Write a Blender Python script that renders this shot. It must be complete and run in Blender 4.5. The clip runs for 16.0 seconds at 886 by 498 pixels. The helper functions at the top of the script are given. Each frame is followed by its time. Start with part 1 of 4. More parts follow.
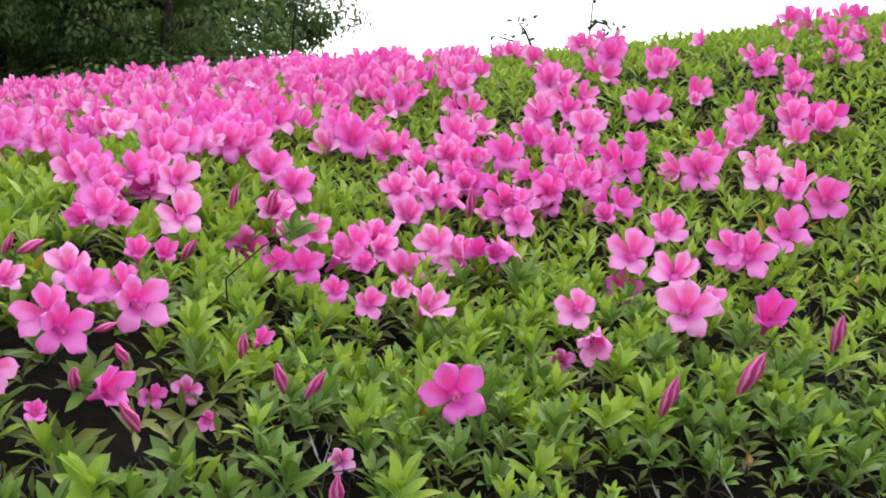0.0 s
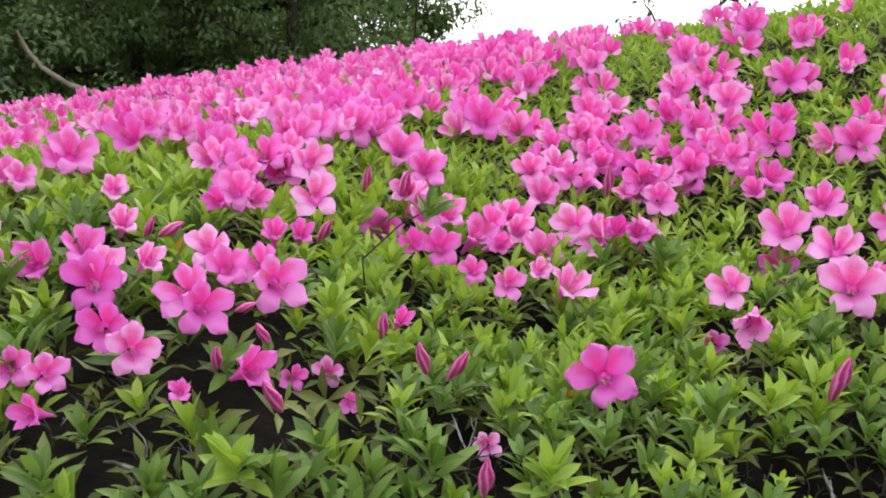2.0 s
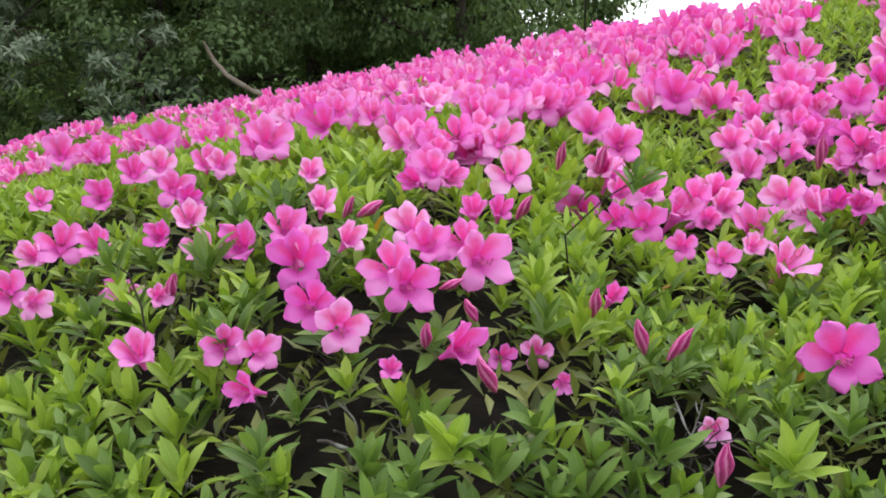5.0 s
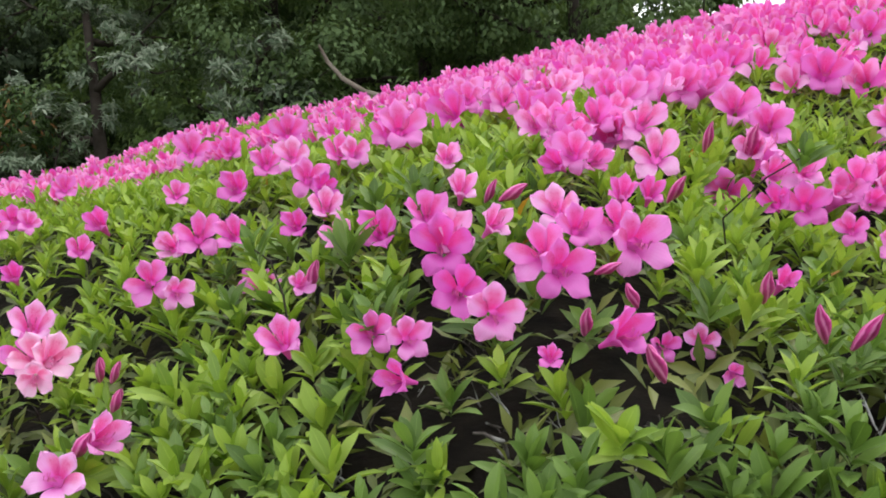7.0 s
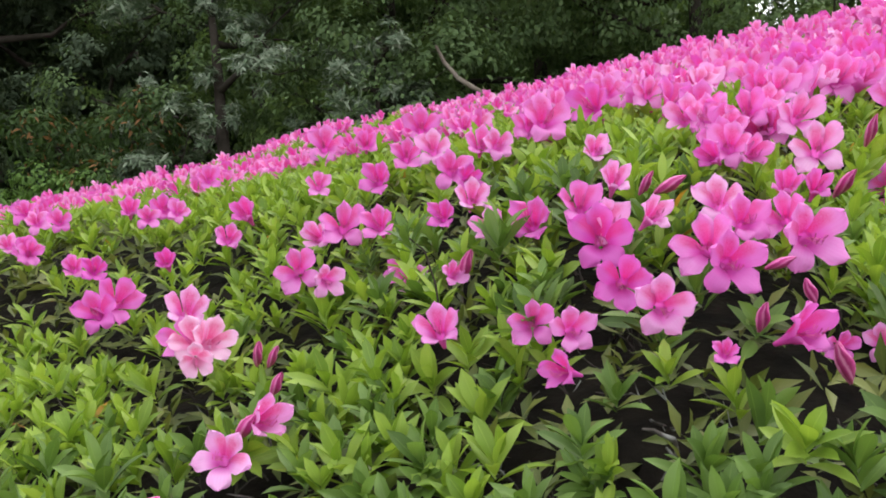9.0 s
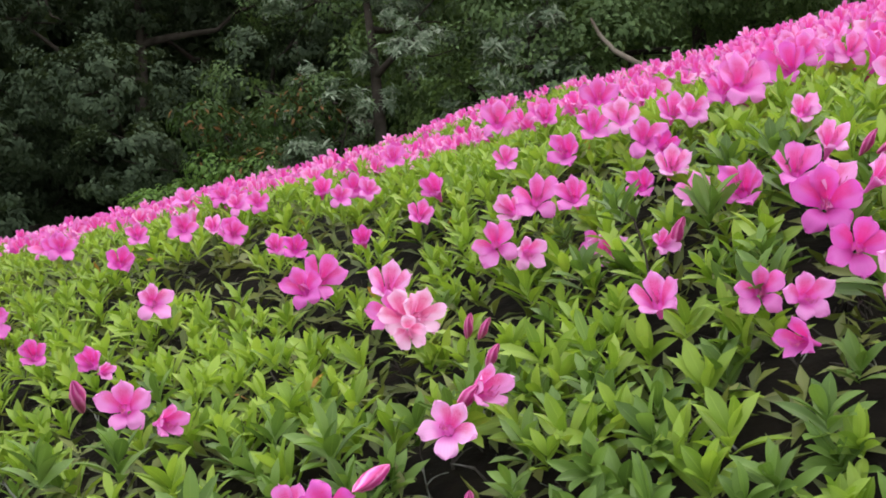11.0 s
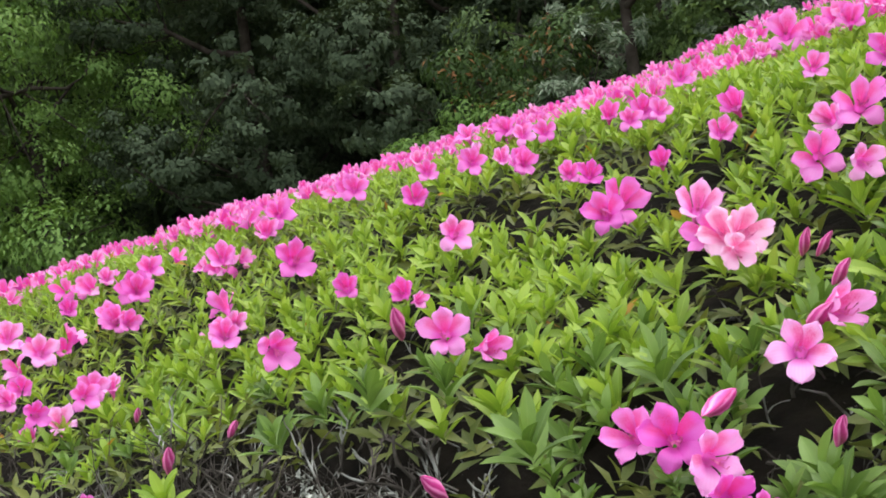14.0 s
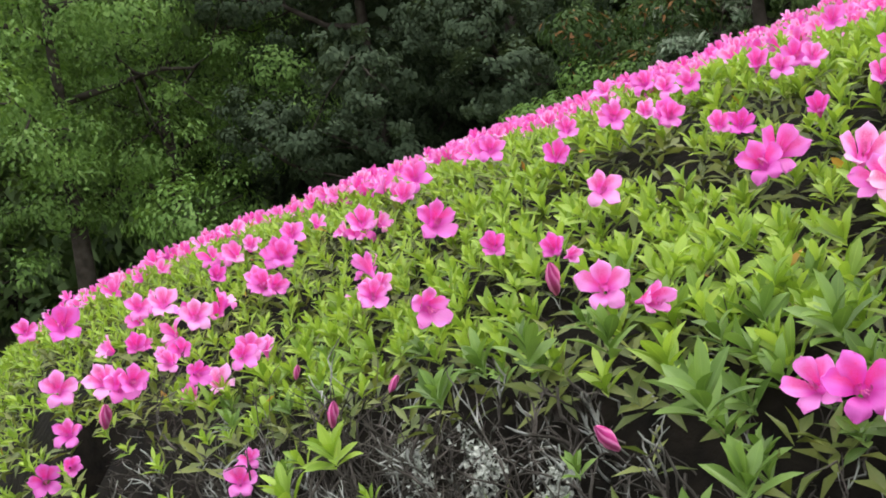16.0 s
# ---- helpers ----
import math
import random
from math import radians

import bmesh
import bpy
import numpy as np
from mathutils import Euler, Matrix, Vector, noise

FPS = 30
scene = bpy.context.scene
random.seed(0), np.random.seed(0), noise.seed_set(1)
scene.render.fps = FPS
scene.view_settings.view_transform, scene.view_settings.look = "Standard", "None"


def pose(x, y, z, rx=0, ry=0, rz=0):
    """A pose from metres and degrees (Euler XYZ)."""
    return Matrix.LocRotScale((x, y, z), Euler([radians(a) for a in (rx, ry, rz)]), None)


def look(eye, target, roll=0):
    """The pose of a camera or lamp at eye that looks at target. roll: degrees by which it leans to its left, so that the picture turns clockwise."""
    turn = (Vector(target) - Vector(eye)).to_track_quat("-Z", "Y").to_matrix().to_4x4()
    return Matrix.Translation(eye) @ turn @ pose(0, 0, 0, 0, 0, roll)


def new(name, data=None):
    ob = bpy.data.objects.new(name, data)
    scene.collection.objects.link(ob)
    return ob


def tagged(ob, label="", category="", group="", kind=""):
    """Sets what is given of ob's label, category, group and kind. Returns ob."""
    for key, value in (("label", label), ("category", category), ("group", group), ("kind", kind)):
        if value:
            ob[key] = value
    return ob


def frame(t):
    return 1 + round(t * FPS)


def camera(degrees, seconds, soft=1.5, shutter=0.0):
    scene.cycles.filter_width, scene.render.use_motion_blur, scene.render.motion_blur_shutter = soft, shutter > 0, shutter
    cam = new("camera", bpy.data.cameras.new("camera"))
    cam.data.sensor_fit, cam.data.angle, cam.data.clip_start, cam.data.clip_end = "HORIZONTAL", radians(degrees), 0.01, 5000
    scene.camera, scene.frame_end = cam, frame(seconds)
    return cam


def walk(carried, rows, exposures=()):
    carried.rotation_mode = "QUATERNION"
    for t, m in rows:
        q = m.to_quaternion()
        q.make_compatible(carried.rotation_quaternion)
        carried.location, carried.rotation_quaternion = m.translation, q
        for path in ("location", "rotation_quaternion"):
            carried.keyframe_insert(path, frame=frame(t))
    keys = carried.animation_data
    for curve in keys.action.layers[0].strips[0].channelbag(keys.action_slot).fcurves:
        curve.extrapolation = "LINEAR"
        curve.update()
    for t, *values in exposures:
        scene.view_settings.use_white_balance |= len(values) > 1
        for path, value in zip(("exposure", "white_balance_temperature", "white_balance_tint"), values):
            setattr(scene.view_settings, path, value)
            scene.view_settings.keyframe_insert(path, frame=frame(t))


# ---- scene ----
cam = camera(50.0, 16.0, soft=1.8)
PATH = [
    (0, -0, -0, 1.35, 89, 1, 0),
    (0.5, -0.005, 0.0087, 1.3447, 88.958, 1.519, 2.084),
    (1, -0.0082, 0.0163, 1.3436, 89.025, 1.41, 3.727),
    (1.5, -0.0199, 0.0373, 1.3363, 88.709, 1.634, 5.907),
    (2, -0.0247, 0.0495, 1.3304, 88.795, 2.179, 7.375),
    (2.5, -0.032, 0.0604, 1.3268, 89.202, 2.554, 8.841),
    (3, -0.0443, 0.073, 1.3209, 88.983, 2.738, 10.343),
    (3.5, -0.0592, 0.0867, 1.3164, 88.927, 2.96, 12.042),
    (4, -0.0669, 0.0988, 1.3128, 88.864, 3.459, 13.906),
    (4.2, -0.0682, 0.0854, 1.3145, 88.938, 3.34, 14.635),
    (6.3, -0.1074, 0.1167, 1.2968, 89.184, 4.198, 21.93),
    (6.5, -0.1157, 0.119, 1.2966, 89.264, 4.021, 22.566),
    (7, -0.1289, 0.1265, 1.2949, 89.562, 4.199, 24.107),
    (7.5, -0.1394, 0.1304, 1.2925, 90.345, 4.098, 25.696),
    (8, -0.1497, 0.1253, 1.2913, 90.55, 3.997, 27.213),
    (8.5, -0.1617, 0.1243, 1.2902, 90.381, 3.773, 28.636),
    (9, -0.1783, 0.1202, 1.2865, 90.108, 3.183, 30.57),
    (9.5, -0.1985, 0.1101, 1.2837, 89.994, 2.092, 31.597),
    (10, -0.2118, 0.1052, 1.2846, 89.8, 3.33, 34.408),
    (10.2, -0.2164, 0.1022, 1.282, 89.776, 3.649, 35.736),
    (12.3, -0.2472, 0.0879, 1.2824, 88.99, 5.307, 45.34),
    (12.5, -0.2525, 0.0848, 1.282, 88.987, 5.405, 46.536),
    (13, -0.2666, 0.0862, 1.2751, 88.488, 6.273, 49.539),
    (13.5, -0.2859, 0.0831, 1.2722, 88.237, 6.876, 52.76),
    (14, -0.2982, 0.0778, 1.2666, 87.528, 7.108, 54.619),
    (14.5, -0.3037, 0.0716, 1.265, 87.01, 7.647, 56.109),
    (15, -0.3124, 0.0635, 1.2621, 86.786, 8.012, 58.135),
    (15.5, -0.3178, 0.0553, 1.2607, 86.599, 8.429, 60.051),
    (16, -0.3202, 0.047, 1.2593, 86.549, 8.726, 61.639),
]
walk(cam, [(t, pose(x, y, z, rx, ry, rz)) for t, x, y, z, rx, ry, rz in PATH],
     exposures=((0.0, -0.05), (4.0, -0.05), (8.0, -0.1), (10.0, -0.05), (13.0, 0.1), (16.0, 0.28)))

# ---- world and light ----
world = bpy.data.worlds.new("overcast")
scene.world = world
world.use_nodes = True
wn, wl = world.node_tree.nodes, world.node_tree.links
sky = wn.new("ShaderNodeTexSky")
sky.sky_type, sky.sun_disc = "NISHITA", False
sky.sun_elevation, sky.sun_rotation = radians(62), radians(32)
sky.air_density, sky.dust_density = 1.0, 6.0
cloud = wn.new("ShaderNodeMix")          # the cloud layer hides the blue
cloud.data_type = "RGBA"
cloud.inputs["Factor"].default_value = 0.85
cloud.inputs["B"].default_value = (12.0, 12.2, 12.4, 1)
wl.new(sky.outputs["Color"], cloud.inputs["A"])
wl.new(cloud.outputs["Result"], wn["Background"].inputs["Color"])
wn["Background"].inputs["Strength"].default_value = 0.19
sun = new("sun", bpy.data.lights.new("sun", "SUN"))
sun.data.energy, sun.data.angle, sun.data.color = 1.5, radians(40), (1.0, 0.96, 0.9)
sun.matrix_world = look((2.5, 5, 9), (0, 1, 0))

# ---- shape of the hedge and of the ground ----
MOUND = [ 1.51029,  0.55469,  0.05293,  0.0771 , -0.3055 ,  0.11992,  0.02078,  0.36717, -0.36558,  0.22094, -0.06308,
  0.00644,  0.2547 , -0.59307,  0.08156,  0.04776,  0.14715, -0.13923, -0.03241,  0.05265, -0.01202]


# broad swells and dips of the clipped surface: x, y, height
SWELLS = [
    (-2.20, 2.70, 0.035), (-1.80, 2.90, 0.028), (-1.75, 0.60, -0.083), (-1.35, 0.60, -0.043), (-1.00, 0.60, 0.032), (-0.65, 0.60, -0.023), (-0.30, 0.60, 0.010), (-1.75, 0.95, 0.020), (-1.35, 0.95, 0.048),
    (-1.00, 0.95, -0.080), (-0.65, 0.95, 0.010), (-0.30, 0.95, 0.050), (0.05, 0.95, -0.054), (-1.35, 1.30, -0.006), (-1.00, 1.30, 0.028), (-0.65, 1.30, 0.036),
    (-0.30, 1.30, -0.011), (0.05, 1.30, -0.085), (-0.65, 1.70, 0.021), (-0.30, 1.70, 0.004), (0.05, 1.70, -0.119), (-0.30, 2.20, 0.011), (0.05, 2.20, -0.095),
]


def crown_height(x, y):
    """Height of the clipped hedge's surface over the plan."""
    a, b = (x + 1) / 2.5, (y - 1.8) / 2
    total, k = 0.0, 0
    for i in range(6):
        for j in range(6 - i):
            total += MOUND[k] * a ** i * b ** j
            k += 1
    brow = max(0.0, min(1.0, math.hypot(x + 0.4, y - 0.9) - 1.0))
    total -= (0.038 - 0.022 * max(0.0, min(1.0, x))) * brow * brow * (3 - 2 * brow)
    x = min(x, 0.1)
    return total + sum(h * math.exp(-((x - p) ** 2 + (y - q) ** 2) / 0.1156) for p, q, h in SWELLS)


def front_line(x):
    return 0.28 + 0.47 * math.exp(min(x, 1.2) / 0.9)


def hedge_top(x, y):
    """The same with the steep face on the walker's side and the ends closed."""
    z = crown_height(max(-5.0, min(2.2, x)), max(-0.1, min(4.7, y)))
    under = front_line(x) - 0.08 - y
    if under > 0:
        z -= 2.6 * under * under + 0.25 * under
    z -= 0.8 * max(0.0, x - 2.0) ** 2 + 0.8 * max(0.0, -4.8 - x) ** 2 + 0.8 * max(0.0, y - 4.4) ** 2
    return z


def hedge_normal(x, y):
    e = 0.03
    return Vector((hedge_top(x - e, y) - hedge_top(x + e, y), hedge_top(x, y - e) - hedge_top(x, y + e), 2 * e)).normalized()


def ground_height(x, y):
    rise = 0.475 * (1 + math.tanh((y - 2.6) * 0.65)) * math.exp(-((x - 0.3) / 5.0) ** 2)
    fade = math.exp(-max(0.0, math.hypot(x, y) - 12.0) / 15.0)
    return (rise - 0.09) * fade


# ---- materials ----
def shader(name):
    m = bpy.data.materials.new(name)
    m.use_nodes = True
    n, l = m.node_tree.nodes, m.node_tree.links
    return m, n, l, n["Principled BSDF"]


def math_node(n, l, op, a, b=None):
    q = n.new("ShaderNodeMath")
    q.operation = op
    for i, v in enumerate((a, b)):
        if v is None:
            continue
        if isinstance(v, (int, float)):
            q.inputs[i].default_value = v
        else:
            l.new(v, q.inputs[i])
    return q.outputs[0]


def blend(n, l, fac, a, b, how="MIX"):
    q = n.new("ShaderNodeMix")
    q.data_type, q.blend_type = "RGBA", how
    for key, v in (("Factor", fac), ("A", a), ("B", b)):
        if isinstance(v, (int, float)):
            q.inputs[key].default_value = v
        elif isinstance(v, tuple):
            q.inputs[key].default_value = (*v, 1)
        else:
            l.new(v, q.inputs[key])
    return q.outputs["Result"]


def ramp(n, l, fac, *stops):
    q = n.new("ShaderNodeValToRGB")
    while len(q.color_ramp.elements) < len(stops):
        q.color_ramp.elements.new(0.5)
    for e, (p, c) in zip(q.color_ramp.elements, stops):
        e.position, e.color = p, (*c, 1)
    l.new(fac, q.inputs["Fac"])
    return q.outputs["Color"]


def noise_node(n, l, size, detail=3.0, coords="Object"):
    q = n.new("ShaderNodeTexNoise")
    q.inputs["Scale"].default_value, q.inputs["Detail"].default_value = size, detail
    l.new(n.new("ShaderNodeTexCoord").outputs[coords], q.inputs["Vector"])
    return q.outputs["Fac"]


def bump(n, l, height, strength, distance, *targets):
    q = n.new("ShaderNodeBump")
    q.inputs["Strength"].default_value, q.inputs["Distance"].default_value = strength, distance
    l.new(height, q.inputs["Height"])
    for t in targets:
        l.new(q.outputs["Normal"], t.inputs["Normal"])


def thin(m, n, l, b, colour, share, tint):
    """Adds light passing through a thin leaf or petal."""
    t = n.new("ShaderNodeBsdfTranslucent")
    l.new(blend(n, l, 1.0, colour, tint, "MULTIPLY"), t.inputs["Color"])
    mix = n.new("ShaderNodeMixShader")
    mix.inputs[0].default_value = share
    l.new(b.outputs[0], mix.inputs[1])
    l.new(t.outputs[0], mix.inputs[2])
    l.new(mix.outputs[0], n["Material Output"].inputs["Surface"])


def chance(n, l, singly):
    if singly:
        return n.new("ShaderNodeObjectInfo").outputs["Random"]
    return n.new("ShaderNodeNewGeometry").outputs["Random Per Island"]


def leaf_material(name, dark, mid, light, gloss=0.45, share=0.3, tint=(1.0, 1.0, 0.5), age=None, aged=0.998, shine=0.5):
    """Green leaf: uv.x runs along it, uv.y across; each leaf has its own shade."""
    m, n, l, b = shader(name)
    uv = n.new("ShaderNodeSeparateXYZ")
    l.new(n.new("ShaderNodeUVMap").outputs[0], uv.inputs[0])
    own = n.new("ShaderNodeNewGeometry").outputs["Random Per Island"]
    col = ramp(n, l, own, (0.0, dark), (0.45, mid), (1.0, light))
    if age:
        col = blend(n, l, math_node(n, l, "GREATER_THAN", own, aged), col, age)
    patch = noise_node(n, l, 1.7, 2.0)
    col = blend(n, l, math_node(n, l, "MULTIPLY", patch, 0.35), col, dark)
    rib = math_node(n, l, "ABSOLUTE", math_node(n, l, "SUBTRACT", uv.outputs[1], 0.5))
    rib = math_node(n, l, "LESS_THAN", rib, 0.035)
    col = blend(n, l, math_node(n, l, "MULTIPLY", rib, 0.3), col, light)
    l.new(col, b.inputs["Base Color"])
    b.inputs["Roughness"].default_value = gloss
    b.inputs["Specular IOR Level"].default_value = shine
    bump(n, l, noise_node(n, l, 160.0), 0.25, 0.002, b)
    thin(m, n, l, b, col, share, tint)
    return m


def petal_material(name, singly, pale=None, heart=None):
    """Pink petal: uv.x from the throat to the rim; uv.y below 1.5 on the upper lobe, which is blotched."""
    m, n, l, b = shader(name)
    uv = n.new("ShaderNodeSeparateXYZ")
    l.new(n.new("ShaderNodeUVMap").outputs[0], uv.inputs[0])
    s, w = uv.outputs[0], uv.outputs[1]
    own = chance(n, l, singly)
    if singly:
        rim = ramp(n, l, own, (0.0, (0.73, 0.13, 0.60)), (0.3, (0.82, 0.235, 0.69)), (0.7, (0.88, 0.35, 0.78)), (1.0, (0.93, 0.52, 0.86)))
    else:
        rim = ramp(n, l, own, (0.0, (0.73, 0.10, 0.50)), (0.35, (0.81, 0.20, 0.61)), (0.7, (0.87, 0.33, 0.71)), (1.0, (0.92, 0.49, 0.80)))
    deep = ramp(n, l, own, (0.0, (0.68, 0.045, 0.46)), (1.0, (0.81, 0.11, 0.60)))
    if pale:
        rim, deep = blend(n, l, 0.85, rim, pale), blend(n, l, 0.85, deep, heart)
    near = ramp(n, l, s, (0.0, (1, 1, 1)), (0.26, (0.6, 0.6, 0.6)), (0.5, (0.08, 0.08, 0.08)), (1.0, (0, 0, 0)))
    col = blend(n, l, near, rim, deep)
    vein = n.new("ShaderNodeTexWave")
    vein.inputs["Scale"].default_value, vein.inputs["Distortion"].default_value = 2.2, 1.5
    vein.bands_direction = "Y"
    l.new(n.new("ShaderNodeUVMap").outputs[0], vein.inputs["Vector"])
    col = blend(n, l, math_node(n, l, "MULTIPLY", vein.outputs["Fac"], 0.10), col, deep)
    spots = noise_node(n, l, 900.0, 1.0)
    upper = math_node(n, l, "LESS_THAN", w, 1.6)
    mid = ramp(n, l, math_node(n, l, "ABSOLUTE", math_node(n, l, "SUBTRACT", w, 0.5)), (0.16, (1, 1, 1)), (0.42, (0, 0, 0)))
    low = ramp(n, l, s, (0.0, (1, 1, 1)), (0.6, (0.9, 0.9, 0.9)), (0.84, (0, 0, 0)))
    mark = math_node(n, l, "MULTIPLY", math_node(n, l, "MULTIPLY", upper, mid), low)
    fleck = math_node(n, l, "GREATER_THAN", spots, 0.52)
    mark = math_node(n, l, "MULTIPLY", mark, math_node(n, l, "ADD", math_node(n, l, "MULTIPLY", fleck, 0.35), 0.5))
    col = blend(n, l, mark, col, (0.74, 0.025, 0.20))
    l.new(col, b.inputs["Base Color"])
    b.inputs["Roughness"].default_value = 0.5
    b.inputs["Sheen Weight"].default_value = 0.1
    bump(n, l, noise_node(n, l, 240.0), 0.2, 0.002, b)
    thin(m, n, l, b, col, 0.38, (1.0, 0.75, 0.94))
    return m


def bark_material(name, dark, light, size, lichen=None):
    m, n, l, b = shader(name)
    col = ramp(n, l, noise_node(n, l, size, 6.0), (0.3, dark), (0.7, light))
    if lichen:
        spot = ramp(n, l, noise_node(n, l, size * 0.35, 4.0), (0.56, (0, 0, 0)), (0.63, (1, 1, 1)))
        col = blend(n, l, spot, col, lichen)
    l.new(col, b.inputs["Base Color"])
    b.inputs["Roughness"].default_value = 0.9
    b.inputs["Specular IOR Level"].default_value = 0.1
    bump(n, l, noise_node(n, l, size * 1.7, 5.0), 0.6, 0.01, b)
    return m


def soil_material():
    m, n, l, b = shader("soil")
    col = ramp(n, l, noise_node(n, l, 9.0, 8.0), (0.35, (0.05, 0.034, 0.02)), (0.6, (0.11, 0.08, 0.05)), (0.8, (0.06, 0.075, 0.025)))
    big = ramp(n, l, noise_node(n, l, 0.12, 3.0), (0.4, (0, 0, 0)), (0.6, (1, 1, 1)))
    col = blend(n, l, big, col, (0.045, 0.075, 0.02))
    l.new(col, b.inputs["Base Color"])
    b.inputs["Roughness"].default_value = 0.95
    bump(n, l, noise_node(n, l, 30.0, 8.0), 0.8, 0.03, b)
    return m


SHOOT = leaf_material("young_azalea_leaf", (0.145, 0.25, 0.026), (0.26, 0.39, 0.045), (0.39, 0.53, 0.085), 0.5, 0.4, (1.0, 1.0, 0.65), age=(0.5, 0.24, 0.03))
# ripe leaves are deeper green; the low front's shade is in this colour too
RIPE_SHADED = leaf_material("ripe_shaded_azalea_leaf", (0.074, 0.138, 0.024), (0.125, 0.22, 0.038), (0.21, 0.335, 0.072), 0.5, 0.35, (1.0, 1.0, 0.7), age=(0.42, 0.2, 0.03))
OLD = leaf_material("old_azalea_leaf", (0.072, 0.10, 0.020), (0.12, 0.155, 0.032), (0.21, 0.235, 0.055), 0.5, 0.25, (1.0, 1.0, 0.7), age=(0.40, 0.17, 0.03))
PETAL, PETALS = petal_material("azalea_petal", True), petal_material("azalea_petals_far", False)
PALE = petal_material("pale_azalea_petal", True, (0.94, 0.64, 0.84), (0.89, 0.34, 0.58))


def bud_material():
    """Rolled petals: deep pink with pale seams that wind up the bud."""
    m, n, l, b = shader("azalea_bud")
    uv = n.new("ShaderNodeSeparateXYZ")
    l.new(n.new("ShaderNodeUVMap").outputs[0], uv.inputs[0])
    turn = math_node(n, l, "ADD", uv.outputs[0], math_node(n, l, "MULTIPLY", noise_node(n, l, 90.0), 0.5))
    col = ramp(n, l, math_node(n, l, "FRACT", turn), (0.0, (0.36, 0.015, 0.14)), (0.45, (0.62, 0.05, 0.30)), (0.70, (0.80, 0.28, 0.56)), (0.85, (0.76, 0.18, 0.48)), (1.0, (0.40, 0.02, 0.16)))
    l.new(col, b.inputs["Base Color"])
    b.inputs["Roughness"].default_value = 0.45
    return m


BUD_SKIN = bud_material()
FILAMENT = bark_material("filament", (0.75, 0.12, 0.40), (0.85, 0.30, 0.55), 60.0)
TWIG = bark_material("azalea_twig", (0.028, 0.024, 0.02), (0.115, 0.103, 0.093), 38.0, (0.34, 0.35, 0.33))
# near-black: the shade inside the hedge is put into this colour
SHADE_SHEET = bark_material("thicket", (0.004, 0.0035, 0.003), (0.015, 0.012, 0.009), 30.0)
BARK = bark_material("tree_bark", (0.022, 0.018, 0.014), (0.065, 0.055, 0.046), 9.0)
LICHEN = bark_material("lichen", (0.14, 0.15, 0.135), (0.40, 0.42, 0.38), 120.0)
DEAD = bark_material("dead_wood", (0.14, 0.11, 0.09), (0.30, 0.26, 0.22), 9.0)
SOIL = soil_material()


# ---- mesh helpers ----
def mesh_of(name, verts, faces, uvs=None, material=None, smooth=True):
    """A mesh from arrays: verts (n, 3), faces (m, 4), uvs (m, 4, 2)."""
    me = bpy.data.meshes.new(name)
    verts, faces = np.asarray(verts, np.float32), np.asarray(faces, np.int32)
    k = faces.shape[1]
    me.vertices.add(len(verts))
    me.vertices.foreach_set("co", verts.ravel())
    me.loops.add(faces.size)
    me.loops.foreach_set("vertex_index", faces.ravel())
    me.polygons.add(len(faces))
    me.polygons.foreach_set("loop_start", np.arange(0, faces.size, k, dtype=np.int32))
    if smooth:
        me.polygons.foreach_set("use_smooth", np.ones(len(faces), bool))
    if uvs is not None:
        layer = me.uv_layers.new(name="UVMap")
        layer.data.foreach_set("uv", np.asarray(uvs, np.float32).ravel())
    if material:
        me.materials.append(material)
    me.update(calc_edges=True)
    return me


def part(name, me, parent, label="", kind=""):
    ob = new(name, me)
    ob.parent = parent
    return tagged(ob, label, kind=kind)


def grid_faces(a, b, start=0):
    return [(start + i * b + j, start + i * b + j + 1, start + (i + 1) * b + j + 1, start + (i + 1) * b + j) for i in range(a - 1) for j in range(b - 1)]


def join(chunks):
    """Many (verts, faces, uvs) put together."""
    v, f, u, k = [], [], [], 0
    for a, b, c in chunks:
        v.append(a)
        f.append(np.asarray(b) + k)
        u.append(c)
        k += len(a)
    return np.concatenate(v), np.concatenate(f), np.concatenate(u)


def scatter(template, places, turns, sizes):
    """Copies of a template (verts, faces, uvs) in numpy: places (n, 3), turns (n, 3, 3), sizes (n,)."""
    v, f, u = template
    n = len(places)
    out = np.einsum("nij,kj->nki", turns * np.asarray(sizes)[:, None, None], v) + np.asarray(places)[:, None, :]
    faces = (np.asarray(f)[None] + (np.arange(n) * len(v))[:, None, None]).reshape(-1, np.asarray(f).shape[1])
    return out.reshape(-1, 3), faces, np.tile(u, (n, 1, 1))


def frames(axes, ups, spins=None):
    """Turns whose z is each axis and whose y lies towards each up."""
    z = axes / np.linalg.norm(axes, axis=1, keepdims=True)
    x = np.cross(ups, z)
    x /= np.maximum(np.linalg.norm(x, axis=1, keepdims=True), 1e-6)
    y = np.cross(z, x)
    if spins is not None:
        c, s = np.cos(spins)[:, None], np.sin(spins)[:, None]
        x, y = c * x + s * y, c * y - s * x
    return np.stack([x, y, z], 2)


